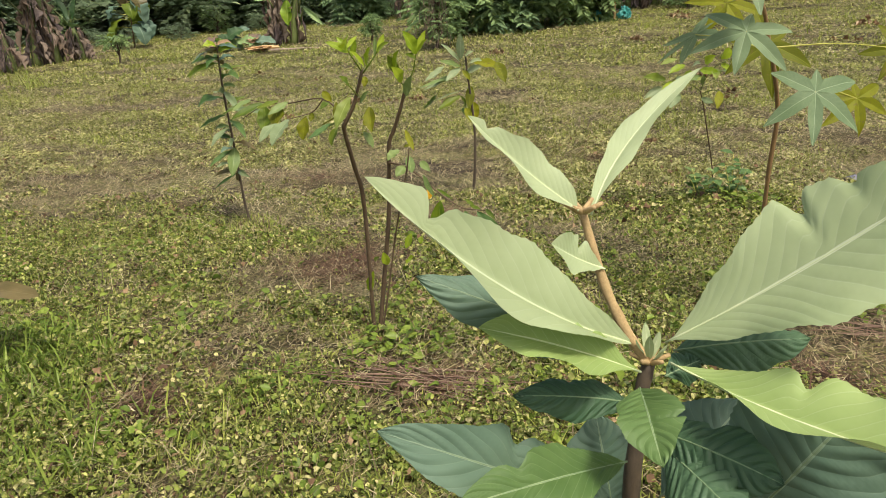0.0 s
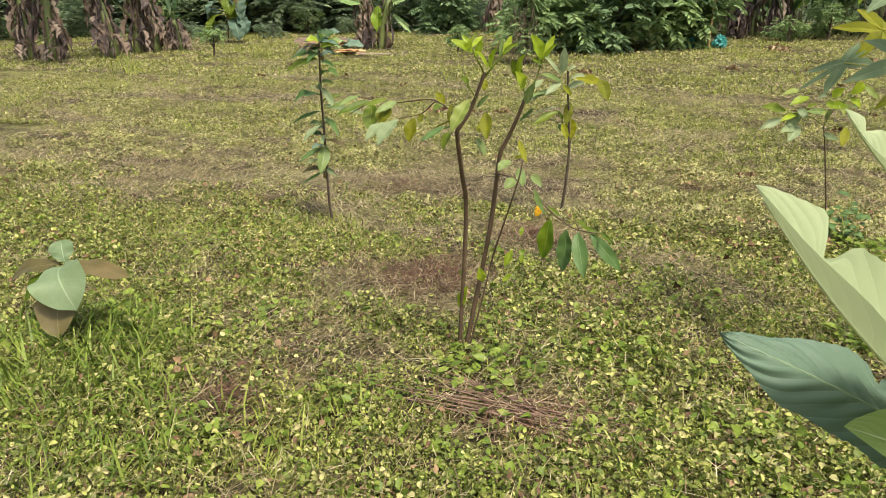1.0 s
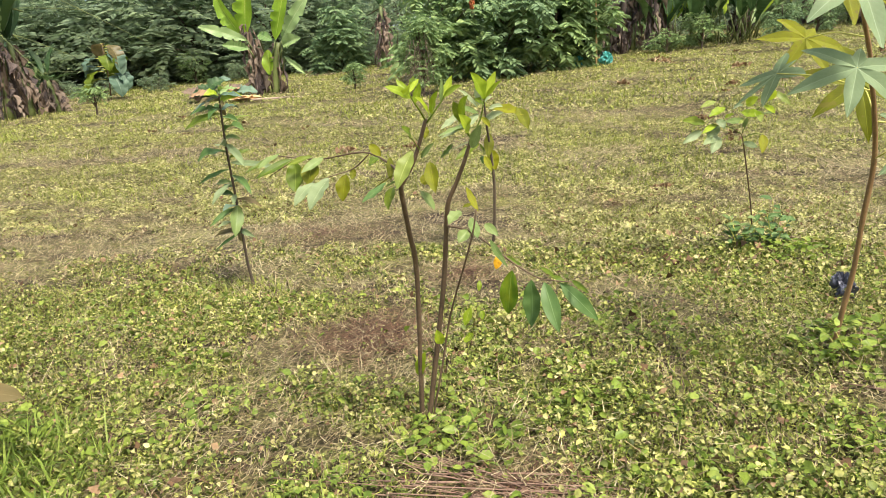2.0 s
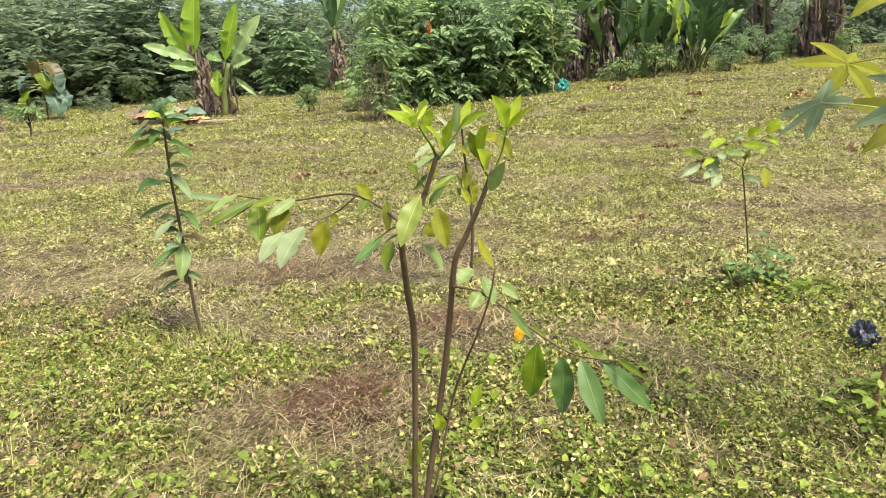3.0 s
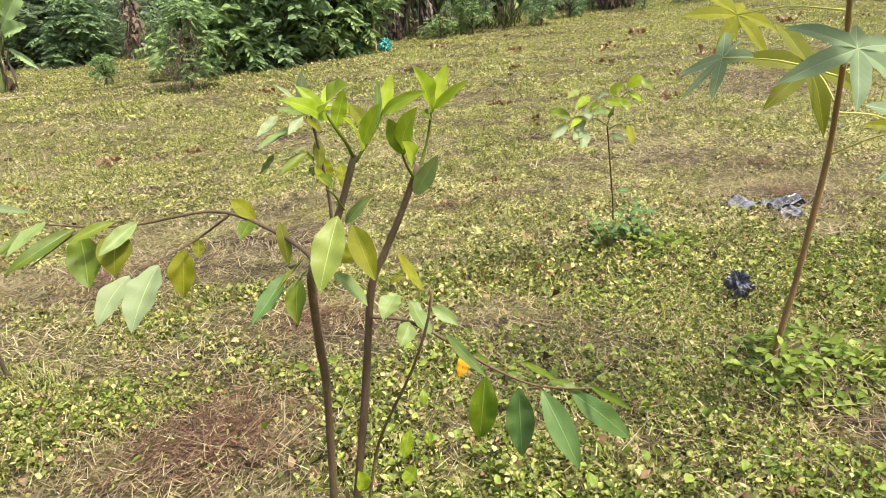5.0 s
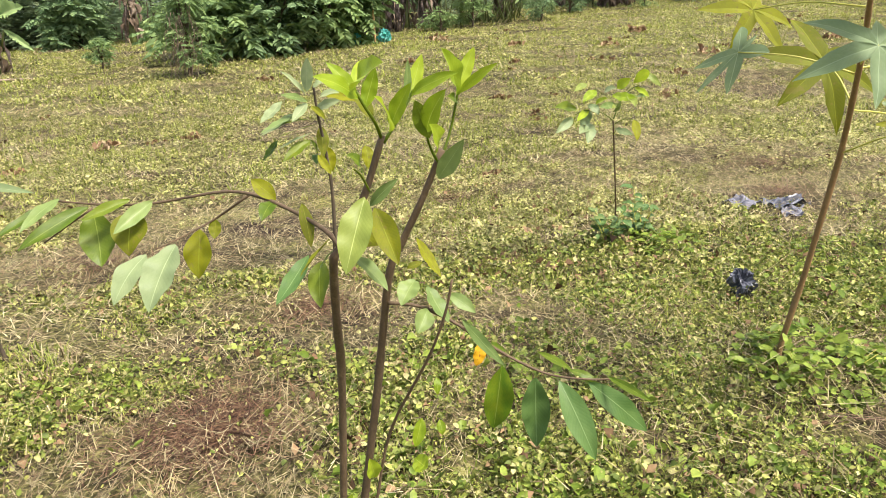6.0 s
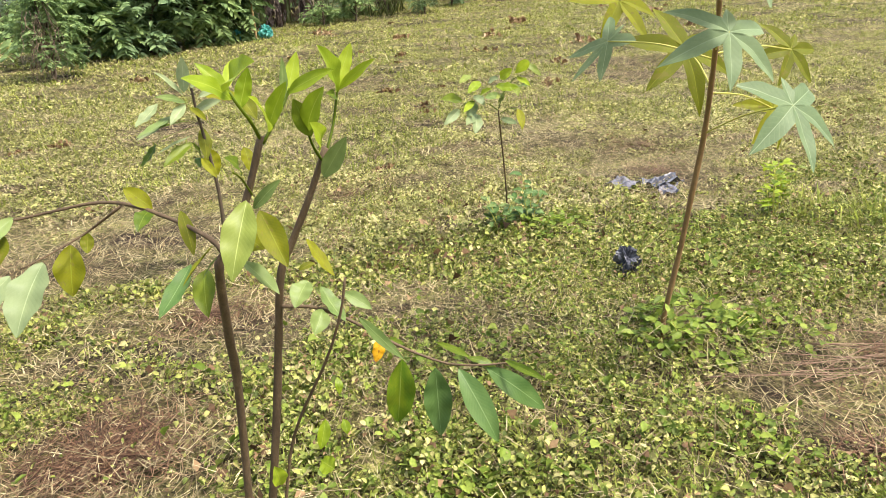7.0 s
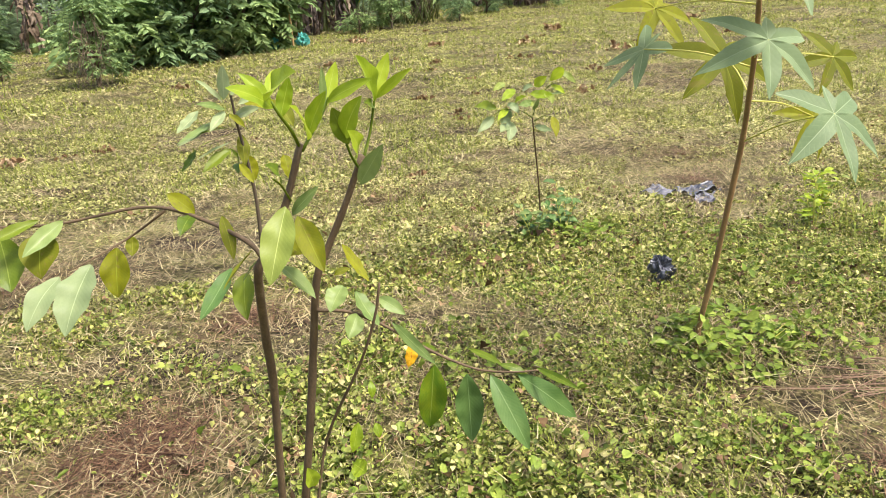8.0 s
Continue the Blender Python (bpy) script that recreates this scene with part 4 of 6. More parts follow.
# ---- young plant with broad bronze leaves in the grass at the left ----
BROAD_STEM = [(-2.073, 2.046, -0.014), (-2.050, 2.050, 0.149), (-2.023, 2.050, 0.348)]
BROAD_LEAVES = [
    (-2.021, 2.050, 0.356, -2.079, 2.100, 0.444, 0.103, 9, 0),
    (-2.024, 2.050, 0.341, -1.841, 1.900, 0.213, 0.227, 9, 0),
    (-2.004, 2.050, 0.357, -1.597, 1.950, 0.377, 0.081, 8, 0),
    (-2.040, 2.050, 0.347, -2.289, 2.000, 0.258, 0.094, 8, 0),
    (-2.034, 2.050, 0.322, -1.905, 1.850, 0.095, 0.168, 8, 0),
    (-2.060, 2.050, 0.333, -2.167, 1.950, 0.184, 0.075, 1, 0),
]


def build_broad_plant():
    x, y = BROAD_STEM[0][:2]
    plant = thing("young_plant", (x, y, 0.0), "low young plant with broad green and bronze leaves", "plant")
    add_stem(plant, "stem", [(x, y, -0.03)] + BROAD_STEM, 0.007, 0.005, BARK, "", 0.2)
    wide = [blade("leaf", LEAF[2], s, 14, 4, 0.58, 1.9, 0.12, a, 0.03) for s, a in ((31, 0.06), (32, 0.14))]
    add_leaves(plant, BROAD_LEAVES, wide, (0.1, -0.6, 0.8), seed=0)


build_broad_plant()


# ---- low weed clumps and tufts ----
def leaf_cloud(name, pos, yaw, pitch, length, width, fold, roll, material, plain=False):
    """Many small folded leaves as one mesh: two quads to a leaf, or one where they stay far off."""
    d = np.stack([np.cos(yaw) * np.cos(pitch), np.sin(yaw) * np.cos(pitch), np.sin(pitch)], 1)
    s = np.stack([-np.sin(yaw), np.cos(yaw), np.zeros_like(yaw)], 1)
    u = np.cross(d, s)
    s, u = s * np.cos(roll)[:, None] + u * np.sin(roll)[:, None], u * np.cos(roll)[:, None] - s * np.sin(roll)[:, None]
    L, Wd = length[:, None], width[:, None]
    lift = u * (fold[:, None] * Wd)
    if plain:
        v = np.stack([pos, pos + d * L * 0.45 + s * Wd * 0.5 + lift, pos + d * L, pos + d * L * 0.45 - s * Wd * 0.5 + lift], 1)
        return quads_mesh(name, v.reshape(-1, 3), np.arange(4 * len(pos)).reshape(-1, 4), material)
    v = np.stack([pos, pos + d * L * 0.28 + s * Wd * 0.42 + lift, pos + d * L * 0.68 + s * Wd * 0.40 + lift, pos + d * L - u * L * 0.06,
                  pos + d * L * 0.68 - s * Wd * 0.40 + lift, pos + d * L * 0.28 - s * Wd * 0.42 + lift], 1)
    k = np.arange(len(pos))[:, None] * 6
    q = np.stack([k + np.array([0, 3, 2, 1]), k + np.array([0, 5, 4, 3])], 1)
    return quads_mesh(name, v.reshape(-1, 3), q.reshape(-1, 4), material)


def blade_cloud(name, pos, yaw, pitch, length, width, bend, material, plain=False):
    """Many thin blades: two quads each, narrowing to the tip and bending over."""
    d = np.stack([np.cos(yaw) * np.cos(pitch), np.sin(yaw) * np.cos(pitch), np.sin(pitch)], 1)
    s = np.stack([-np.sin(yaw), np.cos(yaw), np.zeros_like(yaw)], 1) * (width / 2)[:, None]
    L = length[:, None]
    mid = pos + d * L * 0.55
    tip = pos + d * L * (1 - 0.1 * np.abs(bend[:, None])) - np.array([0, 0, 1.0]) * (bend * length * 0.45)[:, None]
    tip[:, 2] = np.maximum(tip[:, 2], floor_z(tip[:, 0], tip[:, 1]) + 0.004)
    if plain:
        v = np.stack([pos - s, pos + s, tip + s * 0.4, tip - s * 0.4], 1)
        return quads_mesh(name, v.reshape(-1, 3), np.arange(4 * len(pos)).reshape(-1, 4), material)
    v = np.stack([pos - s, pos + s, mid - s * 0.85, mid + s * 0.85, tip - s * 0.15, tip + s * 0.15], 1)
    k = np.arange(len(pos))[:, None] * 6
    q = np.stack([k + np.array([0, 1, 3, 2]), k + np.array([2, 3, 5, 4])], 1)
    return quads_mesh(name, v.reshape(-1, 3), q.reshape(-1, 4), material)


def weed_clump(x, y, radius, height, count, size, material, label, seed):
    rs = np.random.RandomState(seed)
    z0 = float(floor_z(x, y))
    plant = thing("weed_clump", (x, y, z0), label, "weeds", "weed clumps in the field")
    r, a = radius * np.sqrt(rs.rand(count)), rs.rand(count) * 6.283
    top = height * (1 - 0.7 * (r / radius) ** 2)
    pos = np.stack([r * np.cos(a), r * np.sin(a), top * (0.25 + 0.75 * rs.rand(count))], 1)
    length = size * (0.6 + 0.8 * rs.rand(count))
    part("foliage", leaf_cloud("foliage", pos, rs.rand(count) * 6.283, rs.normal(0.05, 0.35, count), length, length * (0.6 + 0.25 * rs.rand(count)), 0.25 * rs.rand(count), rs.normal(0, 0.35, count), material), plant)
    verts, faces = [], []
    for k in range(max(8, count // 14)):
        i = rs.randint(count)
        p = pos[i]
        v, f = tube_data([(p[0] * 0.45, p[1] * 0.45, -0.02), (p[0] * 0.75, p[1] * 0.75, p[2] * 0.5), tuple(p)], 0.0022, 0.0012, 4, 0, 1)
        faces += [tuple(c + len(verts) for c in q) for q in f]
        verts += v
    tagged(part("stalk", mesh_from("stalk", verts, faces, PETIOLE), plant), kind="stuff")
    return plant


weed_clump(-0.13, 2.30, 0.24, 0.12, 150, 0.045, LUSH_LEAF, "bright broad-leaved weeds at the sapling's foot", 1)
weed_clump(1.66, 3.10, 0.30, 0.19, 330, 0.046, LUSH_LEAF, "bright green weeds round the tall plant's stem", 2)
weed_clump(2.00, 3.00, 0.24, 0.10, 150, 0.04, LUSH_LEAF, "spreading green weeds beside the tall plant", 3)
weed_clump(1.80, 5.02, 0.20, 0.16, 110, 0.05, LUSH_LEAF, "green weeds round the small sapling's stem", 4)
weed_clump(2.02, 4.80, 0.24, 0.12, 150, 0.045, LUSH_LEAF, "low green weeds in the mown field", 5)
weed_clump(-1.62, 3.05, 0.16, 0.10, 50, 0.05, LUSH_LEAF, "low green broad-leaved weeds in the field", 6)
weed_clump(-1.95, 2.25, 0.18, 0.14, 90, 0.045, LUSH_LEAF, "low dark green broad-leaved weeds in the grass", 7)


for k, (x, y, r, n) in enumerate(((0.05, 1.75, 0.26, 110), (0.42, 1.95, 0.20, 70), (-0.55, 1.95, 0.24, 90), (0.85, 2.15, 0.24, 90), (-1.25, 2.55, 0.26, 100), (0.35, 2.65, 0.22, 80), (1.30, 2.45, 0.24, 90), (-0.15, 2.75, 0.24, 90), (2.45, 3.35, 0.28, 110), (-1.05, 1.55, 0.22, 80), (0.70, 3.45, 0.25, 80), (2.75, 4.35, 0.30, 110), (-2.3, 3.6, 0.3, 100), (1.25, 4.1, 0.22, 70))):
    weed_clump(x, y, r, 0.085, n, 0.036, LUSH_LEAF, "low patch of bright round-leaved creeping weeds", 700 + k)


def tall_weed(x, y, height, seed, label, kinds=(0, 0, 1), broad=1.0):
    rs = random.Random(seed)
    z0 = float(floor_z(x, y))
    plant = thing("tall_weed", (x, y, z0), label, "weed", "tall weeds in the field")
    for k in range(4):
        a, h = rs.uniform(0, 6.28), height * rs.uniform(0.6, 1)
        tip = Vector((0.10 * math.cos(a), 0.10 * math.sin(a), h))
        part("stem", tube("stem", [(0.01 * k, 0, -0.03), tip * 0.5 + Vector((0, 0, 0.03)), tip], 0.004, 0.002, PETIOLE, 6), plant)
        for j in range(7):
            b = tip * (0.35 + 0.65 * j / 6)
            c = rs.uniform(0, 6.28)
            t = b + Vector((math.cos(c), math.sin(c), rs.uniform(-0.3, 0.5))) * rs.uniform(0.06, 0.11)
            ob = part("leaf", SAPLING_BLADES[(j + k) % 5], plant, "", leaf_pose(b, t, broad * rs.uniform(0.03, 0.05), (0, -0.4, 0.9)))
            ob.material_slots[0].link = "OBJECT"
            ob.material_slots[0].material = LEAF[rs.choice(kinds)]


tall_weed(3.30, 4.22, 0.42, 3, "upright leafy weed with yellow-green leaves")
tall_weed(1.90, 5.02, 0.36, 8, "upright dark green weed beside the small sapling", (6, 12, 6), 1.3)
tall_weed(1.66, 4.98, 0.28, 9, "upright dark green weed at the small sapling's foot", (12, 6, 2), 1.3)
tall_weed(3.62, 4.45, 0.50, 4, "upright leafy weed beside tall grass")


def grass_tuft(x, y, radius, height, count, material, label, seed):
    rs = np.random.RandomState(seed)
    r, a = radius * np.sqrt(rs.rand(count)), rs.rand(count) * 6.283
    px, py = x + r * np.cos(a), y + r * np.sin(a)
    pos = np.stack([px, py, floor_z(px, py) - 0.01], 1)
    length = height * (0.5 + 0.7 * rs.rand(count))
    me = blade_cloud("grass_tuft", pos, rs.rand(count) * 6.283, 1.25 - 0.7 * rs.rand(count), length, 0.004 + 0.006 * rs.rand(count) * height / 0.2, 0.1 + 0.9 * rs.rand(count), material)
    tagged(new("grass_tuft", me), label, "grass", "grass tufts in the field", "stuff")


grass_tuft(-1.70, 4.20, 0.24, 0.13, 260, GRASS, "fine green grass round the slender sapling's foot", 11)
grass_tuft(-1.60, 4.12, 0.22, 0.14, 160, STRAW, "dry straw in a tuft at the slender sapling's foot", 12)
grass_tuft(-1.85, 1.92, 0.45, 0.26, 700, LUSH_GRASS, "bright green grass round the low young plant", 13)
grass_tuft(-1.35, 1.40, 0.45, 0.22, 330, LUSH_GRASS, "bright green grass blades in the field", 14)
grass_tuft(3.72, 4.05, 0.34, 0.30, 170, GRASS, "tall green grass at the field's edge", 15)
grass_tuft(2.05, 3.45, 0.07, 0.22, 22, GRASS, "upright broad grass blades beside the tall plant", 16)
grass_tuft(-0.46, 2.16, 0.05, 0.17, 10, GRASS, "upright broad grass blades beside the sapling", 17)
grass_tuft(0.55, 1.55, 0.30, 0.16, 120, GRASS, "upright grass blades in the field", 18)
grass_tuft(0.15, 1.38, 0.25, 0.15, 90, LUSH_GRASS, "upright bright grass blades among the weeds", 30)
grass_tuft(-0.75, 1.65, 0.30, 0.16, 110, GRASS, "upright grass blades among the weeds", 31)
grass_tuft(1.05, 1.75, 0.22, 0.15, 60, LUSH_GRASS, "upright bright grass blades among the weeds", 32)
grass_tuft(-1.9, 2.9, 0.40, 0.12, 200, GRASS, "fine green grass in the weeds", 33)
grass_tuft(-10.9, 13.2, 0.5, 0.7, 60, GRASS, "tall grey-green grass far out in the field", 19)


# ---- loose things on the ground ----
def crumpled(name, x, y, size, material, label, category, seed, flat=0.0):
    """A crushed sheet or bag: a folded grid or a dented lump."""
    rs = random.Random(seed)
    off = Vector((rs.uniform(0, 50), rs.uniform(0, 50), 0))
    bm = bmesh.new()
    if flat:
        bmesh.ops.create_grid(bm, x_segments=26, y_segments=22, size=0.5)
        for v in bm.verts:
            p = v.co.copy()
            f = noise.noise(p * 3.2 + off)
            ridge = abs(noise.noise(p * 4.5 + off))
            v.co = Vector((p.x * size[0] * (1 + 0.45 * noise.noise(Vector((p.y * 4, 1, 3)) + off)), p.y * size[1] * (1 + 0.4 * noise.noise(Vector((p.x * 4, 7, 3)) + off)), max(0.0, size[2] * (0.15 + 0.7 * f + 0.45 * ridge)) + 0.014))
        bmesh.ops.solidify(bm, geom=bm.faces[:], thickness=0.0012)
    else:
        bmesh.ops.create_icosphere(bm, subdivisions=4, radius=0.5)
        for v in bm.verts:
            p = v.co.normalized()
            d = 0.5 * (1.15 - 1.3 * abs(noise.noise(p * 1.5 + off)) - 0.55 * abs(noise.noise(p * 3.0 + off)) - 0.3 * abs(noise.noise(p * 6.5 + off)) + 0.06 * noise.noise(p * 13 + off)) * (1.0 - 0.35 * max(0, p.z))
            q = p * d
            v.co = Vector((q.x * size[0], q.y * size[1], max(-0.02, q.z + 0.40) * size[2]))
    me = bpy.data.meshes.new(name)
    bm.to_mesh(me)
    bm.free()
    me.materials.append(material)
    me.polygons.foreach_set("use_smooth", [False] * len(me.polygons))
    ob = new(name, me)
    ob.matrix_world = pose(x, y, float(floor_z(x, y)) + 0.005, 0, 0, rs.uniform(0, 360))
    return tagged(ob, label, category)


def film_material(name, colour, light, rough):
    m, n, l, p = node_material(name)
    tex = n.new("ShaderNodeTexCoord")
    a = noise_node(n, l, tex.outputs["Object"], 9, 4)
    r = ramp(n, ((0.35, colour), (0.7, light)))
    l.new(a, r.inputs[0])
    l.new(r.outputs[0], p.inputs["Base Color"])
    p.inputs["Roughness"].default_value = rough
    l.new(bump_node(n, l, noise_node(n, l, tex.outputs["Object"], 40, 4), 0.6, 0.01), p.inputs["Normal"])
    return m


BLACK_FILM = film_material("black_plastic", (0.016, 0.018, 0.028), (0.13, 0.135, 0.17), 0.3)
GREY_FILM = film_material("dusty_plastic", (0.08, 0.08, 0.10), (0.21, 0.205, 0.24), 0.5)
TEAL_FILM = film_material("teal_plastic", (0.03, 0.22, 0.19), (0.10, 0.40, 0.35), 0.45)
ORANGE_DRY = film_material("orange_stuff", (0.38, 0.10, 0.03), (0.5, 0.17, 0.06), 0.8)
CREAM = rough_material("cream_husk", ((0.3, (0.36, 0.17, 0.06)), (0.55, (0.58, 0.38, 0.18)), (0.8, (0.74, 0.62, 0.40))), 5, 0.8, 0.6, 0.02)
crumpled("plastic_bag", 1.90, 3.90, (0.155, 0.13, 0.24), BLACK_FILM, "crumpled black plastic nursery bag on the weeds", "bag", 3)
crumpled("plastic_sheet", 3.05, 5.50, (0.25, 0.20, 0.10), GREY_FILM, "dusty torn plastic sheet lying on the field", "plastic", 5, 1.0)
crumpled("plastic_sheet", 3.36, 5.40, (0.32, 0.21, 0.09), BLACK_FILM, "crumpled black plastic sheet lying on the field", "plastic", 6, 1.0)
crumpled("plastic_sheet", 3.26, 5.20, (0.23, 0.16, 0.06), GREY_FILM, "scrap of dusty grey plastic on the field", "plastic", 7, 1.0)


def leaf_heap(x, y, size, count, seed, label, material=None):
    rs = np.random.RandomState(seed)
    z0 = float(floor_z(x, y))
    heap = thing("leaf_heap", (x, y, z0), label, "dry leaves", "heaps of dry leaves in the field", "stuff")
    r, a = size * np.sqrt(rs.rand(count)), rs.rand(count) * 6.283
    pos = np.stack([r * np.cos(a), r * np.sin(a), 0.01 + 0.55 * size * rs.rand(count) * (1 - r / size)], 1)
    length = size * (0.25 + 0.45 * rs.rand(count))
    part("dry_leaves", leaf_cloud("dry_leaves", pos, rs.rand(count) * 6.283, rs.normal(0.35, 0.45, count), length, length * 0.6, rs.normal(0.5, 0.4, count), rs.normal(0, 0.6, count), material or LITTER), heap)


for k, (x, y, s) in enumerate(((-1.63, 10.4, 0.16), (-0.80, 15.4, 0.20), (-2.7, 10.3, 0.18), (5.45, 10.75, 0.20), (8.7, 14.8, 0.30), (11.5, 9.2, 0.28), (2.3, 16.5, 0.26), (5.5, 18.5, 0.30), (-3.4, 9.2, 0.14), (1.55, 7.35, 0.13), (7.5, 17.0, 0.3), (9.5, 19.5, 0.35), (12.5, 15.5, 0.3), (4.0, 21.0, 0.35), (14.0, 19.0, 0.35))):
    leaf_heap(x, y, 0.85 * s, 26, 60 + k, "small heap of curled brown dry leaves", TAN_LITTER)
HEAP = random.Random(31)
for k in range(46):
    y = HEAP.uniform(9.5, 26)
    leaf_heap(HEAP.uniform(2.0, 3 + y * 0.75), y, HEAP.uniform(0.07, 0.17), 12, 500 + k, "few curled brown dry leaves on the grass", LITTER)
for k in range(16):
    y = HEAP.uniform(8, 18)
    leaf_heap(HEAP.uniform(-0.8 * y, 2.0), y, HEAP.uniform(0.06, 0.13), 9, 560 + k, "few curled brown dry leaves on the grass", LITTER)


def sticks(x, y, count, length, yaw, seed, label):
    rs = random.Random(seed)
    bundle = thing("twig_pile", (x, y, float(floor_z(x, y))), label, "twigs", "twigs on the ground")
    for k in range(count):
        a = radians(yaw + rs.gauss(0, 14))
        c = Vector((rs.gauss(0, 0.13), rs.gauss(0, 0.05), 0.022 + 0.02 * rs.random()))
        d = Vector((math.cos(a), math.sin(a), rs.uniform(-0.03, 0.03))) * length * rs.uniform(0.3, 0.6)
        part("twig", tube("twig", [c - d, c + Vector((0, 0, 0.008)), c + d], rs.uniform(0.0016, 0.0034), 0.001, STICK, 5, 0.3, 3, k), bundle)


STICK = rough_material("dead_twig", ((0.3, (0.13, 0.07, 0.045)), (0.6, (0.26, 0.165, 0.11)), (0.8, (0.42, 0.32, 0.22))), 30, 0.8, 0.4, 0.003)
sticks(0.02, 1.98, 26, 0.75, -12, 1, "loose pile of thin reddish dead twigs")
sticks(2.1, 2.62, 16, 0.7, -25, 2, "thin straw-coloured dead twigs on the weeds")
sticks(-1.72, 2.35, 3, 0.35, 110, 3, "thin pale dead twigs lying in the weeds")
sticks(3.75, 5.95, 12, 0.7, 60, 4, "thin pale dead twigs beside the plastic sheets")


# ---- bananas ----
BANANA_BLADES = [blade("banana_leaf", BANANA_GREEN, s, 30, 4, 0.48, 1.5, f, a, 0.03, 0, 0, 0, 0, t) for s, f, a, t in ((51, 0.30, 0.03, 3), (52, 0.12, 0.08, 7), (53, 0.3, 0.05, 9))]
HANG_BLADES = [blade("dry_leaf", DRY_LEAF, s, 13, 2, 0.55, 1.0, 1.1, 0.16, 0.45, 0, 0, 0, 0.6, 8) for s in (54, 55, 56)]


def banana(x, y, height, stems, leaves, dry, seed, label, greens=None, rows=(), flare=0.30, tilt=0.22, lean=None, stem_at=()):
    """Leaning sheathed stems, arching blades, and a skirt of dead leaves."""
    rs = random.Random(seed)
    z0 = float(floor_z(x, y))
    plant = thing("banana_plant", (x, y, z0 - 0.05), label, "banana plant", "banana plants at the field's edge")
    for s in range(stems):
        a = rs.uniform(0, 6.28)
        off = Vector((rs.uniform(-0.35, 0.35), rs.uniform(-0.25, 0.25), 0)) * (0.4 + 0.3 * stems)
        lean = Vector(lean) if lean else Vector((math.cos(a), math.sin(a), 0)) * rs.uniform(0.05, tilt)
        h = height * rs.uniform(0.82, 1.0)
        bark = SHEATH if s % 2 else GREEN_STEM
        if stem_at:
            foot, over, h, bark = stem_at[s]
            off, lean = Vector((foot, 0, 0)), Vector((over, 0, 0))
        top = off + lean + Vector((0, 0, h))
        part("stem", tube("stem", [off, off + lean * 0.3 + Vector((0, 0, h * 0.5)), top], 0.13, 0.07, bark, 10, 0.15), plant, "thick sheathed green and brown stem")
        for k in range(leaves):
            b = a + k * 2.4 + rs.uniform(-0.4, 0.4)
            up = rs.uniform(0.35, 1.5)
            size = rs.uniform(1.35, 2.1) * height / 2.0
            d = Vector((math.cos(b), math.sin(b), 0)) * math.cos(up) + Vector((0, 0, math.sin(up)))
            if up < 0.6:
                d.z -= 0.35
            root = top - Vector((0, 0, 0.1))
            base = root + d * 0.22
            ob = part("leaf", BANANA_BLADES[k % 3 if up < 0.9 else 0], plant, "", leaf_pose(base, base + d * size, size * rs.uniform(0.22, 0.30), Vector((-d.x * d.z, -d.y * d.z, 1.2)) if up < 1.2 else (0.3, -1, 0.2)))
            ob.material_slots[0].link = "OBJECT"
            ob.material_slots[0].material = rs.choice(greens or (BANANA_GREEN, BANANA_GREEN, BANANA_PALE))
            stalk = tube("leaf_stalk", [root - Vector((0, 0, 0.2)), root, base + d * size * 0.85], 0.03, 0.006, GREEN_STEM, 6)
            stalk.transform(ob.matrix_local.inverted())
            part("leaf_stalk", stalk, ob)
        for k in range(dry if bark is SHEATH or not stem_at else dry // 4):
            b, at = rs.uniform(0, 6.28), rs.uniform(0.16, 1.0)
            r0 = off + lean * at * at + Vector((0.11 * math.cos(b), 0.11 * math.sin(b), h * at))
            out = rs.uniform(0.0, 0.7 * flare) if k % 5 else rs.uniform(0.15, 1.6 * flare)
            t = r0 + Vector((math.cos(b) * out, math.sin(b) * out, -rs.uniform(0.4, 1.25)))
            t.z = max(t.z, 0.05)
            ob = part("dry_leaf", HANG_BLADES[k % 3], plant, "hanging brown dead leaf", leaf_pose(r0, t, rs.uniform(0.03, 0.10), (math.cos(b), math.sin(b), 0.1), rs.uniform(-85, 85)))
            ob.material_slots[0].link = "OBJECT"
            ob.material_slots[0].material = rs.choice((DRY_LEAF, DRY_LEAF, SHEATH, SHEATH, PALE_DRY))
    for k, (bx, by, bz, tx, ty, tz, w, kind, turn) in enumerate(rows):
        ob = part("leaf", BANANA_BLADES[kind], plant, "", leaf_pose((bx, by, bz), (tx, ty, tz), w, (0, -1, 0.35), turn, plant.location))
        ob.material_slots[0].link = "OBJECT"
        ob.material_slots[0].material = (BANANA_GREEN, BANANA_PALE, BANANA_PALE)[kind]
        part("leaf_stalk", tube("leaf_stalk", [Vector((bx + (x - bx) * 0.35, y, bz - 0.45)) - plant.location, Vector((bx, by, bz)) - plant.location], 0.03, 0.02, GREEN_STEM, 6, 0, 1), plant)
    return plant


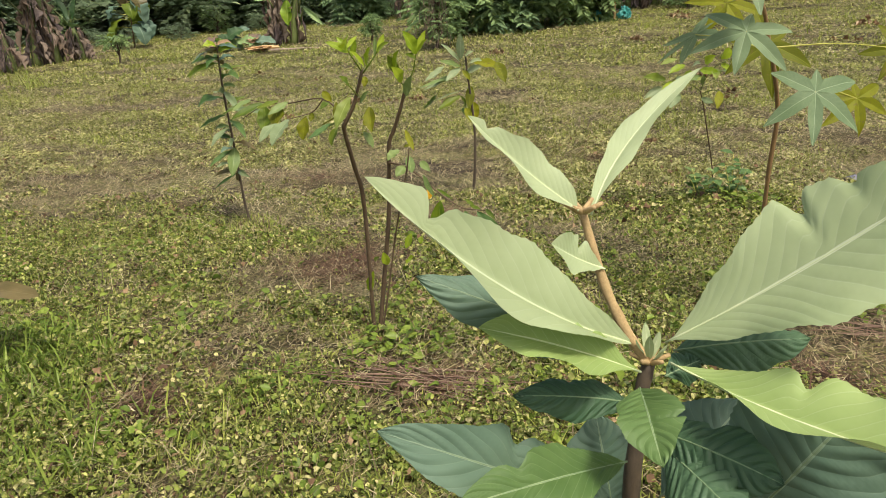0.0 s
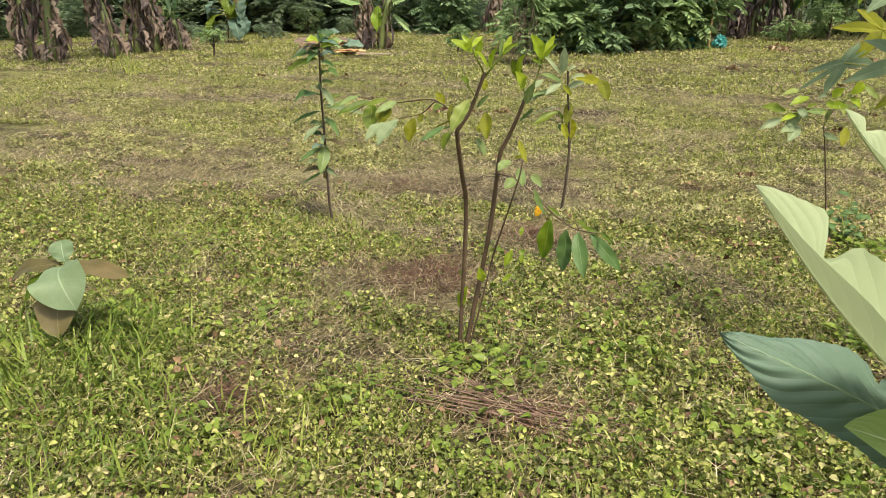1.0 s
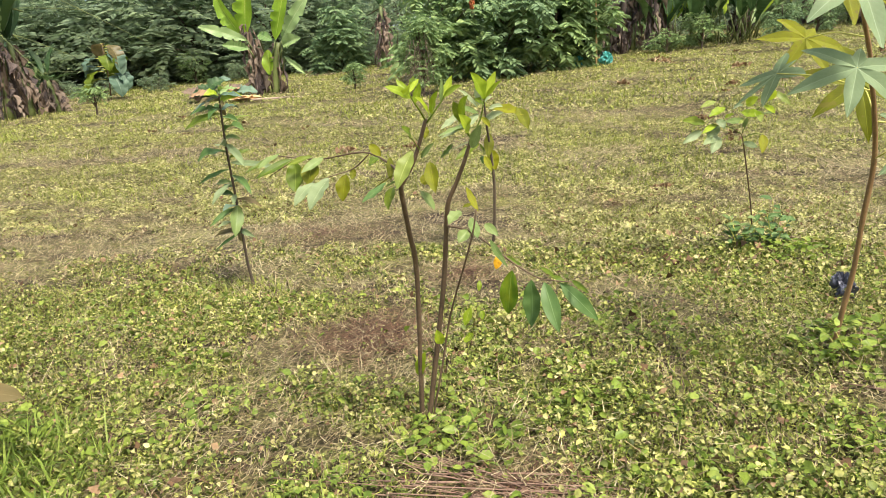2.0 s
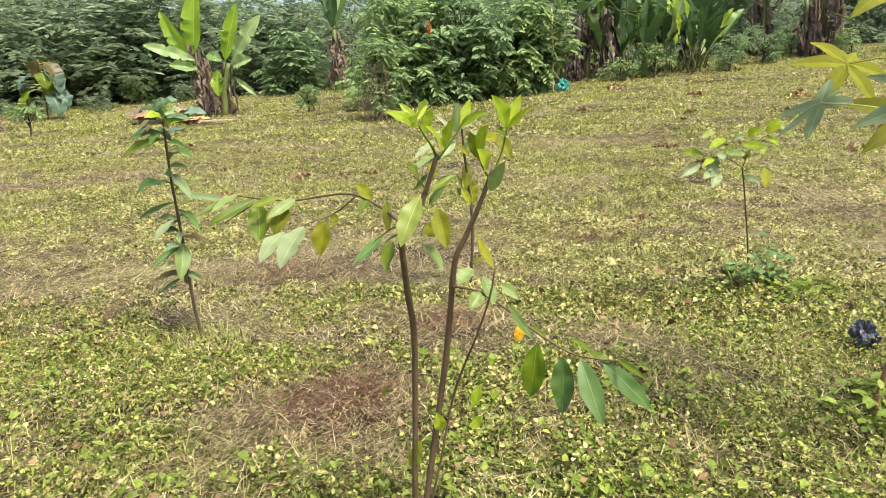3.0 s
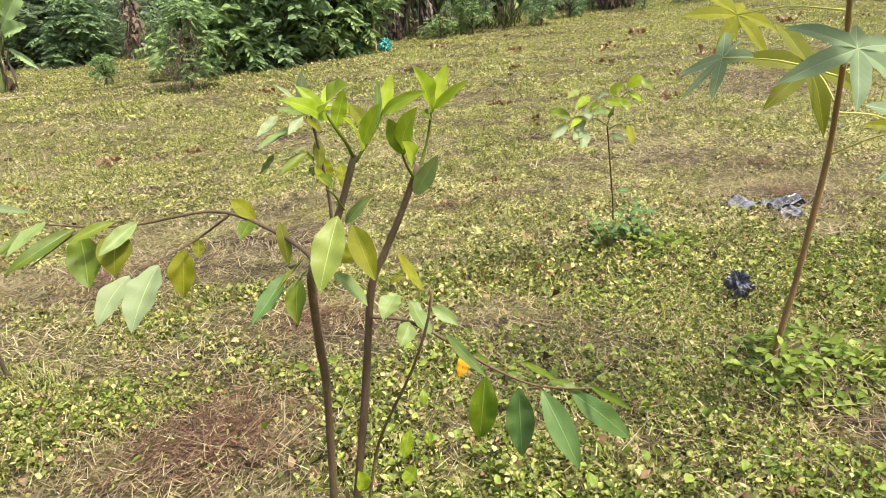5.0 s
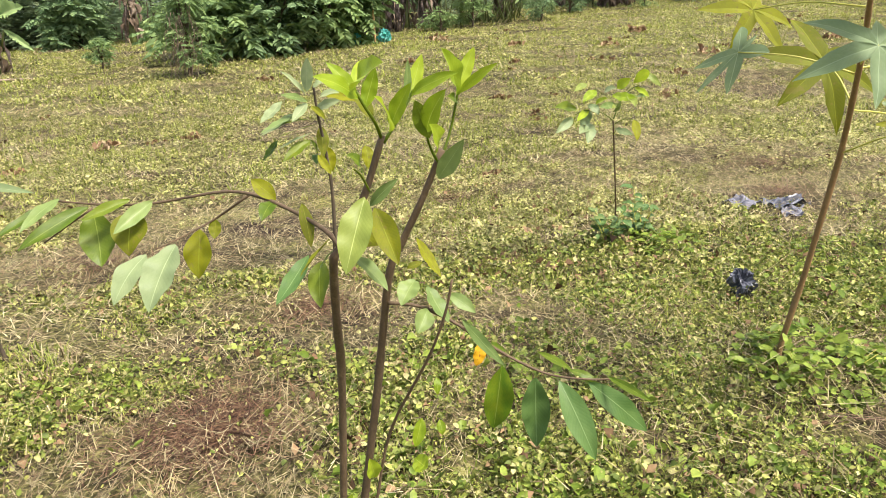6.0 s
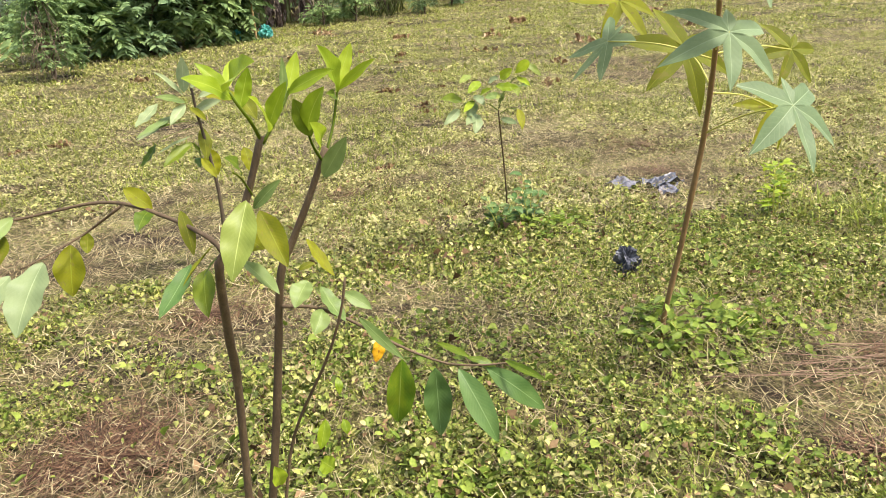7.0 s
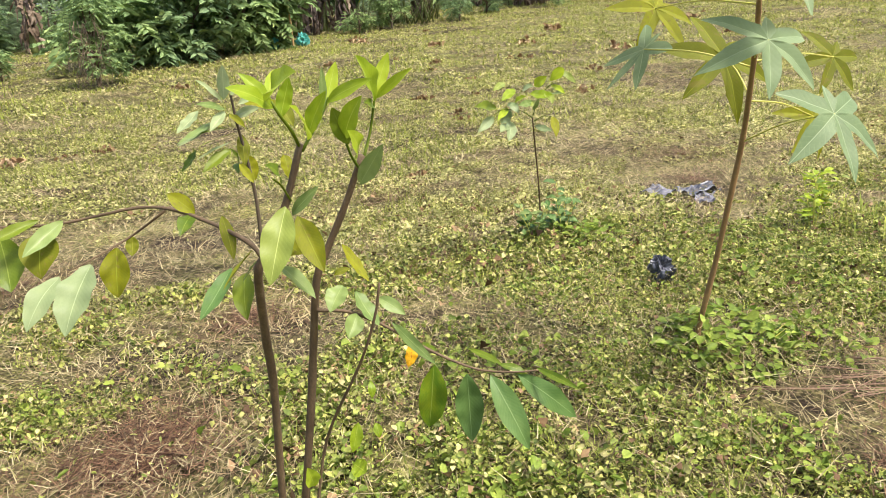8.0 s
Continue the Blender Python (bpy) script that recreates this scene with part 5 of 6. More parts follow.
BANANA_ROWS = [
    (-8.349, 20.600, 2.800, -8.045, 20.500, 4.750, 0.60, 0, 0),
    (-7.419, 20.600, 2.650, -6.893, 20.500, 4.200, 0.44, 0, 10),
    (-8.421, 20.500, 2.780, -9.124, 20.400, 4.080, 0.46, 0, -20),
    (-7.148, 20.500, 2.700, -6.200, 20.400, 3.850, 0.43, 1, 15),
    (-8.194, 20.300, 2.673, -9.508, 19.900, 3.125, 0.34, 1, 0),
    (-8.168, 20.300, 2.425, -8.866, 20.000, 2.560, 0.33, 2, 0),
    (-7.106, 20.300, 2.449, -6.422, 20.000, 2.620, 0.40, 2, 0),
    (-7.072, 20.300, 2.129, -6.381, 20.000, 1.593, 0.17, 2, 0),
    (-7.590, 20.350, 2.363, -7.576, 20.250, 1.620, 0.36, 0, 0),
    (-7.850, 20.400, 2.830, -7.299, 20.000, 2.600, 0.30, 1, 0),
]
banana(-7.8, 20.6, 2.25, 2, 0, 44, 7, "banana plant with bright green leaves and dead skirts", rows=BANANA_ROWS, flare=0.2, stem_at=((-0.27, -0.2, 2.15, SHEATH), (0.20, 0.27, 1.55, GREEN_STEM)))
for k, (x, y, h, lean) in enumerate(((-16.17, 15.6, 2.6, (-0.25, 0.1, 0)), (-14.83, 15.05, 2.9, (-0.1, 0.05, 0)), (-14.48, 16.6, 2.7, (-0.75, 0.1, 0)), (-14.79, 18.17, 2.7, (0.15, 0.1, 0)), (-14.59, 18.95, 2.6, (-0.35, 0.1, 0)), (-13.98, 19.41, 1.1, (-0.2, 0, 0)))):
    banana(x, y, h, 1, 5, 62, 70 + k, "old banana stem shaggy with peeling dead brown leaves", (BANANA_PALE, BANANA_SHADED, BANANA_SHADED), flare=0.28, lean=lean)
banana(-5.8, 28.6, 2.8, 1, 4, 60, 80, "banana plant wrapped in dead brown leaves", (BANANA_SHADED, BANANA_PALE))
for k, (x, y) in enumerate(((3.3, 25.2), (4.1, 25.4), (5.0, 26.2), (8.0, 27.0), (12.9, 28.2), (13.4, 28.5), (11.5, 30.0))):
    banana(x, y, 2.6, 2, 5, 36, 90 + k, "banana clump with dark dead leaf skirts", (BANANA_SHADED, BANANA_SHADED, BANANA_PALE))


def fallen_leaves(x, y, seed):
    rs = random.Random(seed)
    heap = thing("fallen_banana_leaves", (x, y, float(floor_z(x, y))), "fallen pale and brown banana leaves in a heap", "leaves")
    for k in range(18):
        a = rs.uniform(0, 6.28)
        b = Vector((rs.uniform(-0.7, 0.7), rs.uniform(-0.3, 0.3), rs.uniform(0.1, 0.42)))
        t = b + Vector((math.cos(a) * rs.uniform(0.6, 1.1), math.sin(a) * 0.4, rs.uniform(-0.4, 0.32)))
        t.z = max(0.05, t.z)
        ob = part("leaf", BANANA_BLADES[1], heap, "", leaf_pose(b, t, rs.uniform(0.3, 0.45), (rs.uniform(-0.4, 0.4), -0.5, 0.8)))
        ob.material_slots[0].link = "OBJECT"
        ob.material_slots[0].material = (BANANA_PALE, DRY_LEAF, TAN_LITTER, BANANA_SHADED, LEAF[14], DRY_LEAF)[k % 6]


fallen_leaves(-9.15, 19.5, 4)
tagged(crumpled("husk_pile", -7.9, 18.9, (1.5, 0.9, 0.22), CREAM, "low pile of cream and orange husks", "pile", 15), kind="stuff")
part_log = tube("log", [(-7.9, 18.6, 0.95), (-6.9, 18.8, 0.96), (-6.0, 18.7, 0.96)], 0.04, 0.025, PALE_DRY, 8, 0.3)
tagged(new("log", part_log), "thin pale peeled log lying on the grass", "log")


# ---- shrubs and trees ----
def pinnate_cloud(name, centres, radii, fronds, leaflets, size, material, rs, drop=0.35, plain=False, wild=0.35):
    """Fronds with paired leaflets, in clumps round the given centres."""
    pos, yaw, pitch, length, roll = [], [], [], [], []
    for c, r in zip(centres, radii):
        v = rs.normal(size=(fronds, 3))
        v /= np.linalg.norm(v, axis=1)[:, None]
        root = c + v * r * (0.45 + 0.55 * rs.rand(fronds, 1))
        d = v * np.array([1, 1, 0.4]) + np.array([0, 0, -drop]) + 0.3 * rs.normal(size=(fronds, 3))
        d /= np.linalg.norm(d, axis=1)[:, None]
        s = np.cross(d, np.array([0, 0, 1.0]))
        s /= np.linalg.norm(s, axis=1)[:, None] + 1e-6
        for j in range(leaflets):
            f = 0.25 + 0.75 * (j // 2) / max(1, leaflets // 2 - 0.5)
            side = 1 if j % 2 else -1
            p = root + d * size * 2.0 * f - np.array([0, 0, 0.25]) * size * f * f
            out = s * side + d * 0.55 + np.array([0, 0, -0.25])
            pos.append(p)
            yaw.append(np.arctan2(out[:, 1], out[:, 0]))
            pitch.append(np.arcsin(np.clip(out[:, 2] / np.linalg.norm(out, axis=1), -1, 1)))
            length.append(size * (0.8 + 0.4 * rs.rand(fronds)))
            roll.append(rs.normal(0, wild, fronds))
    pos, yaw, pitch, length, roll = (np.concatenate(q) for q in (pos, yaw, pitch, length, roll))
    return leaf_cloud(name, pos, yaw, pitch, length, length * 0.42, 0.2 * np.ones_like(yaw), roll, material, plain)


def bush(x, y, height, width, clumps, fronds, leaflets, size, material, seed, label, name="shrub", low=0.15, category="shrub", group="shrubs at the field's edge", plain=False):
    rs = np.random.RandomState(seed)
    z0 = float(floor_z(x, y))
    plant = thing(name, (x, y, z0 - 0.05), label, category, group)
    cz = height * (low + (0.92 - low) * rs.rand(clumps))
    spread = width * 0.5 * np.sqrt(np.clip(1 - ((cz / height - 0.45) / 0.62) ** 2, 0.12, 1))
    a, q = rs.rand(clumps) * 6.283, np.sqrt(rs.rand(clumps))
    centres = np.stack([spread * q * np.cos(a), spread * q * np.sin(a), cz], 1)
    radii = 0.16 * width * (0.6 + 0.8 * rs.rand(clumps))
    verts, faces = [], []
    trunk = [(0, 0, 0), (0.04 * width, 0.02, height * 0.35), (-0.02 * width, 0.0, height * 0.8)]
    part("trunk", tube("trunk", trunk, 0.022 * height + 0.012, 0.012, DARK_BARK, 8, 0.2), plant)
    for k in range(min(clumps, 14)):
        c = centres[k]
        b = np.array([0.02 * width, 0, max(0.1, c[2] * 0.45)])
        v, f = tube_data([tuple(b), tuple((b + c) / 2 + np.array([0, 0, 0.05 * height])), tuple(c)], 0.010 * height + 0.004, 0.006, 5, 0.2, 2)
        faces += [tuple(i + len(verts) for i in g) for g in f]
        verts += v
    part("limb", mesh_from("limb", verts, faces, DARK_BARK), plant)
    part("crown", pinnate_cloud("crown", centres, radii, fronds, leaflets, size, material, rs, plain=plain, wild=0.9 if plain else 0.6), plant)
    return plant


for k, (x, y, h, w, mat, lab) in enumerate((
        (-2.3, 20.6, 3.4, 2.6, SHRUB_LEAF, "large shrub with feathery green compound leaves"),
        (-0.6, 20.9, 3.2, 2.6, DARK_SHRUB, "large dark green shrub with compound leaves"),
        (0.9, 21.6, 3.3, 2.4, SHRUB_LEAF, "large shrub with drooping compound leaves"),
        (1.9, 22.0, 2.6, 1.6, SHRUB_LEAF, "young tree with light feathery leaves"),
        (-0.8, 23.5, 4.6, 3.4, DARK_SHRUB, "tall dark shrub behind the others"),
        (-7.6, 28.6, 3.0, 1.9, DARK_SHRUB, "dense dark green shrub with broad leaves"))):
    bush(x, y, h, w, 26, 14, 8, 0.25, mat, 100 + k, lab, low=0.10)
bush(-2.45, 17.1, 2.1, 1.05, 20, 20, 8, 0.12, SHRUB_LEAF, 99, "bush overgrown with hanging dry vines", low=0.25)
bush(-4.9, 19.9, 0.85, 0.6, 8, 16, 6, 0.09, SHRUB_LEAF, 120, "small leafy bush standing alone in the field")
bush(-11.75, 17.7, 1.0, 0.75, 6, 10, 8, 0.10, SHRUB_LEAF, 121, "small slender tree with a light crown in the field", low=0.6)
bush(4.75, 24.0, 0.9, 1.0, 8, 18, 8, 0.10, SHRUB_LEAF, 122, "low pale green bush at the field's edge")
bush(6.0, 24.5, 1.3, 1.1, 8, 20, 8, 0.11, SHRUB_LEAF, 123, "feathery pale green bush at the field's edge")
bush(8.65, 24.9, 1.5, 1.2, 10, 22, 6, 0.11, DARK_SHRUB, 124, "dense small dark bush at the field's edge")
bush(10.6, 27.0, 1.7, 1.3, 10, 22, 6, 0.11, DARK_SHRUB, 125, "dense small green bush at the field's edge")


def vines(x, y, height, count, seed):
    rs = random.Random(seed)
    verts, faces = [], []
    for k in range(count):
        a, r = rs.uniform(0, 6.28), rs.uniform(0.03, 0.30)
        p = [Vector((r * math.cos(a), r * math.sin(a) - 0.22, height * rs.uniform(0.45, 1.0)))]
        while p[-1].z > 0.05 and len(p) < 9:
            p.append(p[-1] + Vector((rs.gauss(0, 0.07), rs.gauss(-0.01, 0.05), -height * rs.uniform(0.05, 0.26))))
        p[-1].z = max(p[-1].z, 0.02)
        v, f = tube_data(p, rs.uniform(0.003, 0.007), 0.0025, 4, 0.3, 3, k)
        faces += [tuple(c + len(verts) for c in q) for q in f]
        verts += v
    ob = new("dry_vines", mesh_from("dry_vines", verts, faces, DRY_LEAF))
    ob.location = (x, y, float(floor_z(x, y)))
    tagged(ob, "grey dry vines hanging down to the grass", "vines", kind="stuff")


vines(-2.42, 16.92, 1.5, 34, 3)


def big_leaf_clump(x, y, height, count, material, seed, label, name="broad_leaf_plant", group="broad-leaved plants at the field's edge"):
    rs = random.Random(seed)
    plant = thing(name, (x, y, float(floor_z(x, y)) - 0.05), label, "plant", group)
    for k in range(count):
        a, up = rs.uniform(0, 6.28), rs.uniform(0.7, 1.45)
        r = Vector((rs.uniform(-0.5, 0.5), rs.uniform(-0.4, 0.4), 0))
        d = Vector((math.cos(a) * math.cos(up), math.sin(a) * math.cos(up), math.sin(up)))
        b = r + d * height * rs.uniform(0.35, 0.6)
        part("leaf_stalk", tube("leaf_stalk", [r, (r + b) / 2, b], 0.03, 0.012, GREEN_STEM, 5, 0, 1), plant)
        ob = part("leaf", BANANA_BLADES[k % 3], plant, "", leaf_pose(b, b + d * height * rs.uniform(0.4, 0.6), height * rs.uniform(0.14, 0.20), (-d.x, -d.y - 0.5, 0.6)))
        ob.material_slots[0].link = "OBJECT"
        ob.material_slots[0].material = (material, BANANA_SHADED, BANANA_PALE, BANANA_SHADED, BANANA_SHADED, material, BANANA_GREEN)[k % 7]


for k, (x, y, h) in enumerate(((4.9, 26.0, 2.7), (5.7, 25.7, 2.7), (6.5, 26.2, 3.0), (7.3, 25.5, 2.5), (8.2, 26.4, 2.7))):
    big_leaf_clump(x, y, h, 14, BANANA_SHADED, 130 + k, "upright clump of broad dark green leaves")


def drooping_plant(x, y, height, seed):
    rs = random.Random(seed)
    plant = thing("broad_leaf_plant", (x, y, float(floor_z(x, y)) - 0.05), "slim plant with drooping grey-green and bronze leaves", "plant", "broad-leaved plants at the field's edge")
    part("stem", tube("stem", [(0, 0, 0), (0.05, 0, height * 0.5), (0, 0, height)], 0.03, 0.015, BARK, 7), plant)
    wide = blade("leaf", LEAF[14], 61, 12, 4, 0.42, 1.9, 0.2, 0.10, 0.03)
    for k in range(15):
        a, z = rs.uniform(0, 6.28), height * (0.38 + 0.62 * k / 14)
        b = Vector((0.3 * math.cos(a), 0.3 * math.sin(a), z + 0.05))
        t = b + Vector((0.34 * math.cos(a), 0.34 * math.sin(a), -rs.uniform(0.5, 0.85)))
        ob = part("leaf", wide, plant, "", leaf_pose(b, t, rs.uniform(0.48, 0.66), (math.cos(a), math.sin(a) - 0.4, 0.5)))
        ob.material_slots[0].link = "OBJECT"
        ob.material_slots[0].material = LEAF[8] if k > 12 else LEAF[14] if k % 3 else LEAF[1]
        part("leaf_stalk", tube("leaf_stalk", [(0, 0, z), b], 0.012, 0.008, PETIOLE, 5, 0, 1), plant)


drooping_plant(-14.9, 23.4, 2.0, 5)

tagged(new("stake", tube("stake", [(2.25, 21.6, 1.3), (2.25, 21.65, 2.6), (2.22, 21.7, 3.9)], 0.03, 0.025, CREAM, 8, 0.1)), "thin pale wooden stake standing upright", "stake")
crumpled("plastic_bag", 2.55, 21.75, (0.5, 0.4, 0.55), TEAL_FILM, "teal plastic bag on the grass", "bag", 23)
crumpled("plastic_bag", 1.75, 21.9, (0.45, 0.4, 0.45), TEAL_FILM, "teal plastic bag beside the young tree", "bag", 24)
# small orange thing in the shrub, taken for a dry leaf
rag = crumpled("hanging_rag", -1.35, 20.0, (0.22, 0.16, 0.6), ORANGE_DRY, "dry orange leaf hanging in the shrub", "rag", 25)
rag.location.z += 1.9

FAR = [bush(-200 - 20 * k, -220, h, w, 34, 30, 6, 0.25, HAZED_LEAF, 200 + k, "dense tropical tree in the wood behind the field", "tree", low, "tree", "trees of the wood behind the field", True)
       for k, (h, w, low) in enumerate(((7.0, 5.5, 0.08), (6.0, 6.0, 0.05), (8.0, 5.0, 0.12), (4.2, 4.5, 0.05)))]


def build_wood():
    heights = (7.0, 6.0, 8.0, 4.2)
    rs = random.Random(9)
    spots = []
    for row, (dist, step) in enumerate(((36, 3.6), (43, 4.2), (54, 6.0))):
        a = -62.0
        while a < 66:
            a += math.degrees(step * rs.uniform(0.7, 1.2) / dist)
            d = dist * rs.uniform(0.94, 1.08)
            spots.append((d * math.sin(radians(a)), d * math.cos(radians(a)), row))
    for k, (x, y, row) in enumerate(spots):
        kind = rs.choice((1, 3, 3)) if row == 0 else rs.choice((0, 1, 2))
        src = FAR[kind]
        s, wide = rs.uniform(0.8, 1.1), 1.0
        if math.degrees(math.atan2(x, y)) < -14:
            s = rs.uniform(0.90, 1.22) * (1.38 + math.hypot(x, y) * 0.140 - float(floor_z(x, y))) / heights[kind]
            wide = 1.5
        spot = pose(x, y, float(floor_z(x, y)) - 0.2, 0, 0, rs.uniform(0, 360))
        ob = copy_thing(src, spot)
        ob.scale = (s * wide, s * wide, s)
    for src in FAR:
        for o in list(src.children) + [src]:
            bpy.data.objects.remove(o)


build_wood()


def build_undergrowth():
    """Low bushes along the foot of the wood."""
    rs = random.Random(14)
    low = [bush(-260 - 9 * k, -240, h, w, 11, 15, 6, 0.13, mat, 230 + k, "low leafy bush at the foot of the wood", "shrub", 0.1, "shrub", "low bushes along the wood", True)
           for k, (h, w, mat) in enumerate(((1.3, 1.6, SHRUB_LEAF), (0.9, 1.5, HAZED_LEAF), (1.7, 1.3, SHRUB_LEAF)))]
    a = -60.0
    while a < 62:
        a += rs.uniform(1.6, 4.2)
        d = rs.uniform(29.5, 34.0)
        x, y = d * math.sin(radians(a)), d * math.cos(radians(a))
        ob = copy_thing(rs.choice(low), pose(x, y, float(floor_z(x, y)) - 0.05, 0, 0, rs.uniform(0, 360)))
        ob.scale = (rs.uniform(0.7, 1.2),) * 3
    for src in low:
        for o in list(src.children) + [src]:
            bpy.data.objects.remove(o)


build_undergrowth()

# ---- the cover of the field: weeds, straw, grass ----
def in_view(x, y):
    """The stretch of the field in front of the path."""
    return (x > -(y + 1.4) * 1.10) & (x < np.maximum(0.9, (y - 0.4) * 1.85))


def bare(x, y):
    """How bare and dry the ground is, from 0 to 1: mown rows and a few worn spots."""
    s = y + 0.18 * x
    v = 0.30 * value_noise(x * 0.8, s * 1.5, 1.0, 3) + 0.26 * value_noise(x * 0.95, s * 1.5, 1.9, 17) + 0.26 * value_noise(x, y, 5.0, 5) + 0.18 * value_noise(x, y, 13.0, 8)
    for cx, cy, r, k in ((-0.76, 3.40, 0.42, 0.6), (-0.26, 4.5, 0.40, 0.34), (0.05, 2.0, 0.34, 0.30), (4.2, 6.9, 1.0, 0.22), (2.15, 2.6, 0.5, 0.26), (3.7, 5.9, 0.6, 0.24), (-1.5, 6.0, 1.2, 0.2), (-1.0, 1.9, 0.4, 0.2)):
        v = v + k * np.exp(-((x - cx) ** 2 + (y - cy) ** 2) / (r * r))
    v = v + 0.19 * np.clip((y - 3.6) / 2.5, 0, 1) * np.clip((value_noise(x * 0.6, s * 1.15, 1.0, 61) - 0.52) * 3.2, 0, 1)
    return np.clip((v - 0.475) / 0.22, 0, 1.15)


def spots_in(x0, x1, y0, y1, density, seed, beside=False):
    rs = np.random.RandomState(seed)
    k = int((x1 - x0) * (y1 - y0) * density)
    x, y = x0 + (x1 - x0) * rs.rand(k), y0 + (y1 - y0) * rs.rand(k)
    keep = in_view(x, y) & (y > 0.6)
    if beside:
        keep = ~keep
    return x[keep], y[keep], rs


def cover(name, parts, maker, material, label, plain=False):
    """One sheet of loose cover out of several stretches."""
    tagged(new(name, maker(name, *(np.concatenate(c) for c in zip(*parts)), material, plain)), label, "ground cover", kind="stuff")


def weeds(x0, x1, y0, y1, density, size, seed, height=0.05, beside=False):
    x, y, rs = spots_in(x0, x1, y0, y1, density, seed, beside)
    clump = 0.6 * value_noise(x, y, np.where(y < 4.5, 9.0, 6.0), 51) + 0.4 * value_noise(x, y, 17.0, 57)
    keep = (rs.rand(len(x)) > np.where(y < 4.5, 0.84, 0.93) * bare(x, y)) & (rs.rand(len(x)) < 3.4 * (clump - 0.2))
    x, y, clump = x[keep], y[keep], clump[keep]
    n = len(x)
    lush = value_noise(x, y, 1.7, 31)
    z = floor_z(x, y) + height * (0.1 + 0.9 * rs.rand(n) ** 1.4) * (0.35 + 0.7 * lush) * (0.25 + 1.6 * clump)
    length = size * (0.45 + 1.35 * rs.rand(n) ** 2.2) * (0.75 + 0.5 * lush)
    tip = np.where(y < 6.5, 0.55, 0.30)
    return np.stack([x, y, z], 1), rs.rand(n) * 6.283, 0.15 + tip * rs.normal(0, 1, n), length, length * (0.40 + 0.6 * rs.rand(n)), 0.05 + 0.45 * rs.rand(n), tip * rs.normal(0, 1, n)


def straws(x0, x1, y0, y1, density, size, width, seed, lift=0.03, beside=False):
    x, y, rs = spots_in(x0, x1, y0, y1, density, seed, beside)
    keep = rs.rand(len(x)) < 0.26 + 0.8 * bare(x, y)
    x, y = x[keep], y[keep]
    n = len(x)
    z = floor_z(x, y) + 0.004 + lift * rs.rand(n) ** 2
    way = 3.0 * value_noise(x, y, 0.8, 41) + rs.normal(0, 0.9, n)
    return np.stack([x, y, z], 1), way, rs.normal(0.05, 0.16, n), size * (0.35 + 1.0 * rs.rand(n)), width * (0.5 + rs.rand(n)), rs.normal(0, 0.2, n)


def turf(x0, x1, y0, y1, density, size, width, seed):
    x, y, rs = spots_in(x0, x1, y0, y1, density, seed)
    keep = rs.rand(len(x)) > 0.35 + 0.75 * bare(x, y) - 0.5 * (value_noise(x, y, 0.9, 23) - 0.5)
    x, y = x[keep], y[keep]
    n = len(x)
    return np.stack([x, y, floor_z(x, y) - 0.005], 1), rs.rand(n) * 6.283, rs.uniform(0.5, 1.4, n), size * (0.35 + 1.0 * rs.rand(n)), width * (0.6 + 0.8 * rs.rand(n)), 0.1 + 0.9 * rs.rand(n)


cover("weed_cover", [weeds(-4.5, 5.5, 0.6, 4.2, 10000, 0.0172, 301, 0.090), weeds(-7.5, 9.5, 4.2, 5.4, 4600, 0.0225, 302, 0.075)],
      leaf_cloud, WEED_LEAF, "dense creeping weeds with small yellow-green leaves")
cover("weed_cover", [weeds(-4.5, 5.5, 0.6, 4.2, 560, 0.029, 306, 0.10)],
      leaf_cloud, LUSH_LEAF, "larger round green weed leaves in the field")
# the same creeping weeds, in the brightened colour
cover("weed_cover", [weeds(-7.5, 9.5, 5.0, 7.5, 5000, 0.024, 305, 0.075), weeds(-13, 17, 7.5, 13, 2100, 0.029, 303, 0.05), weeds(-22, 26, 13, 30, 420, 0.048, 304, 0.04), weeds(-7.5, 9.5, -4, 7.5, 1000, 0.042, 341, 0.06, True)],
      leaf_cloud, BRIGHT_FAR_WEED, "creeping yellow-green weeds farther up the field", True)
cover("straw_cover", [straws(-4.5, 5.5, 0.6, 4.2, 2900, 0.065, 0.0030, 311, 0.085), straws(-4.5, 5.5, 0.6, 4.2, 260, 0.19, 0.0026, 315, 0.11)],
      blade_cloud, STRAW, "cut dry straw strewn over the field", True)
cover("straw_cover", [straws(-7.5, 9.5, 4.2, 7.5, 1500, 0.10, 0.0050, 312, 0.07), straws(-13, 17, 7.5, 13, 1000, 0.13, 0.008, 313, 0.05), straws(-22, 26, 13, 30, 160, 0.20, 0.018, 314, 0.04), straws(-7.5, 9.5, -4, 7.5, 500, 0.14, 0.007, 342, 0.06, True)],
      blade_cloud, STRAW, "cut dry straw farther up the field", True)
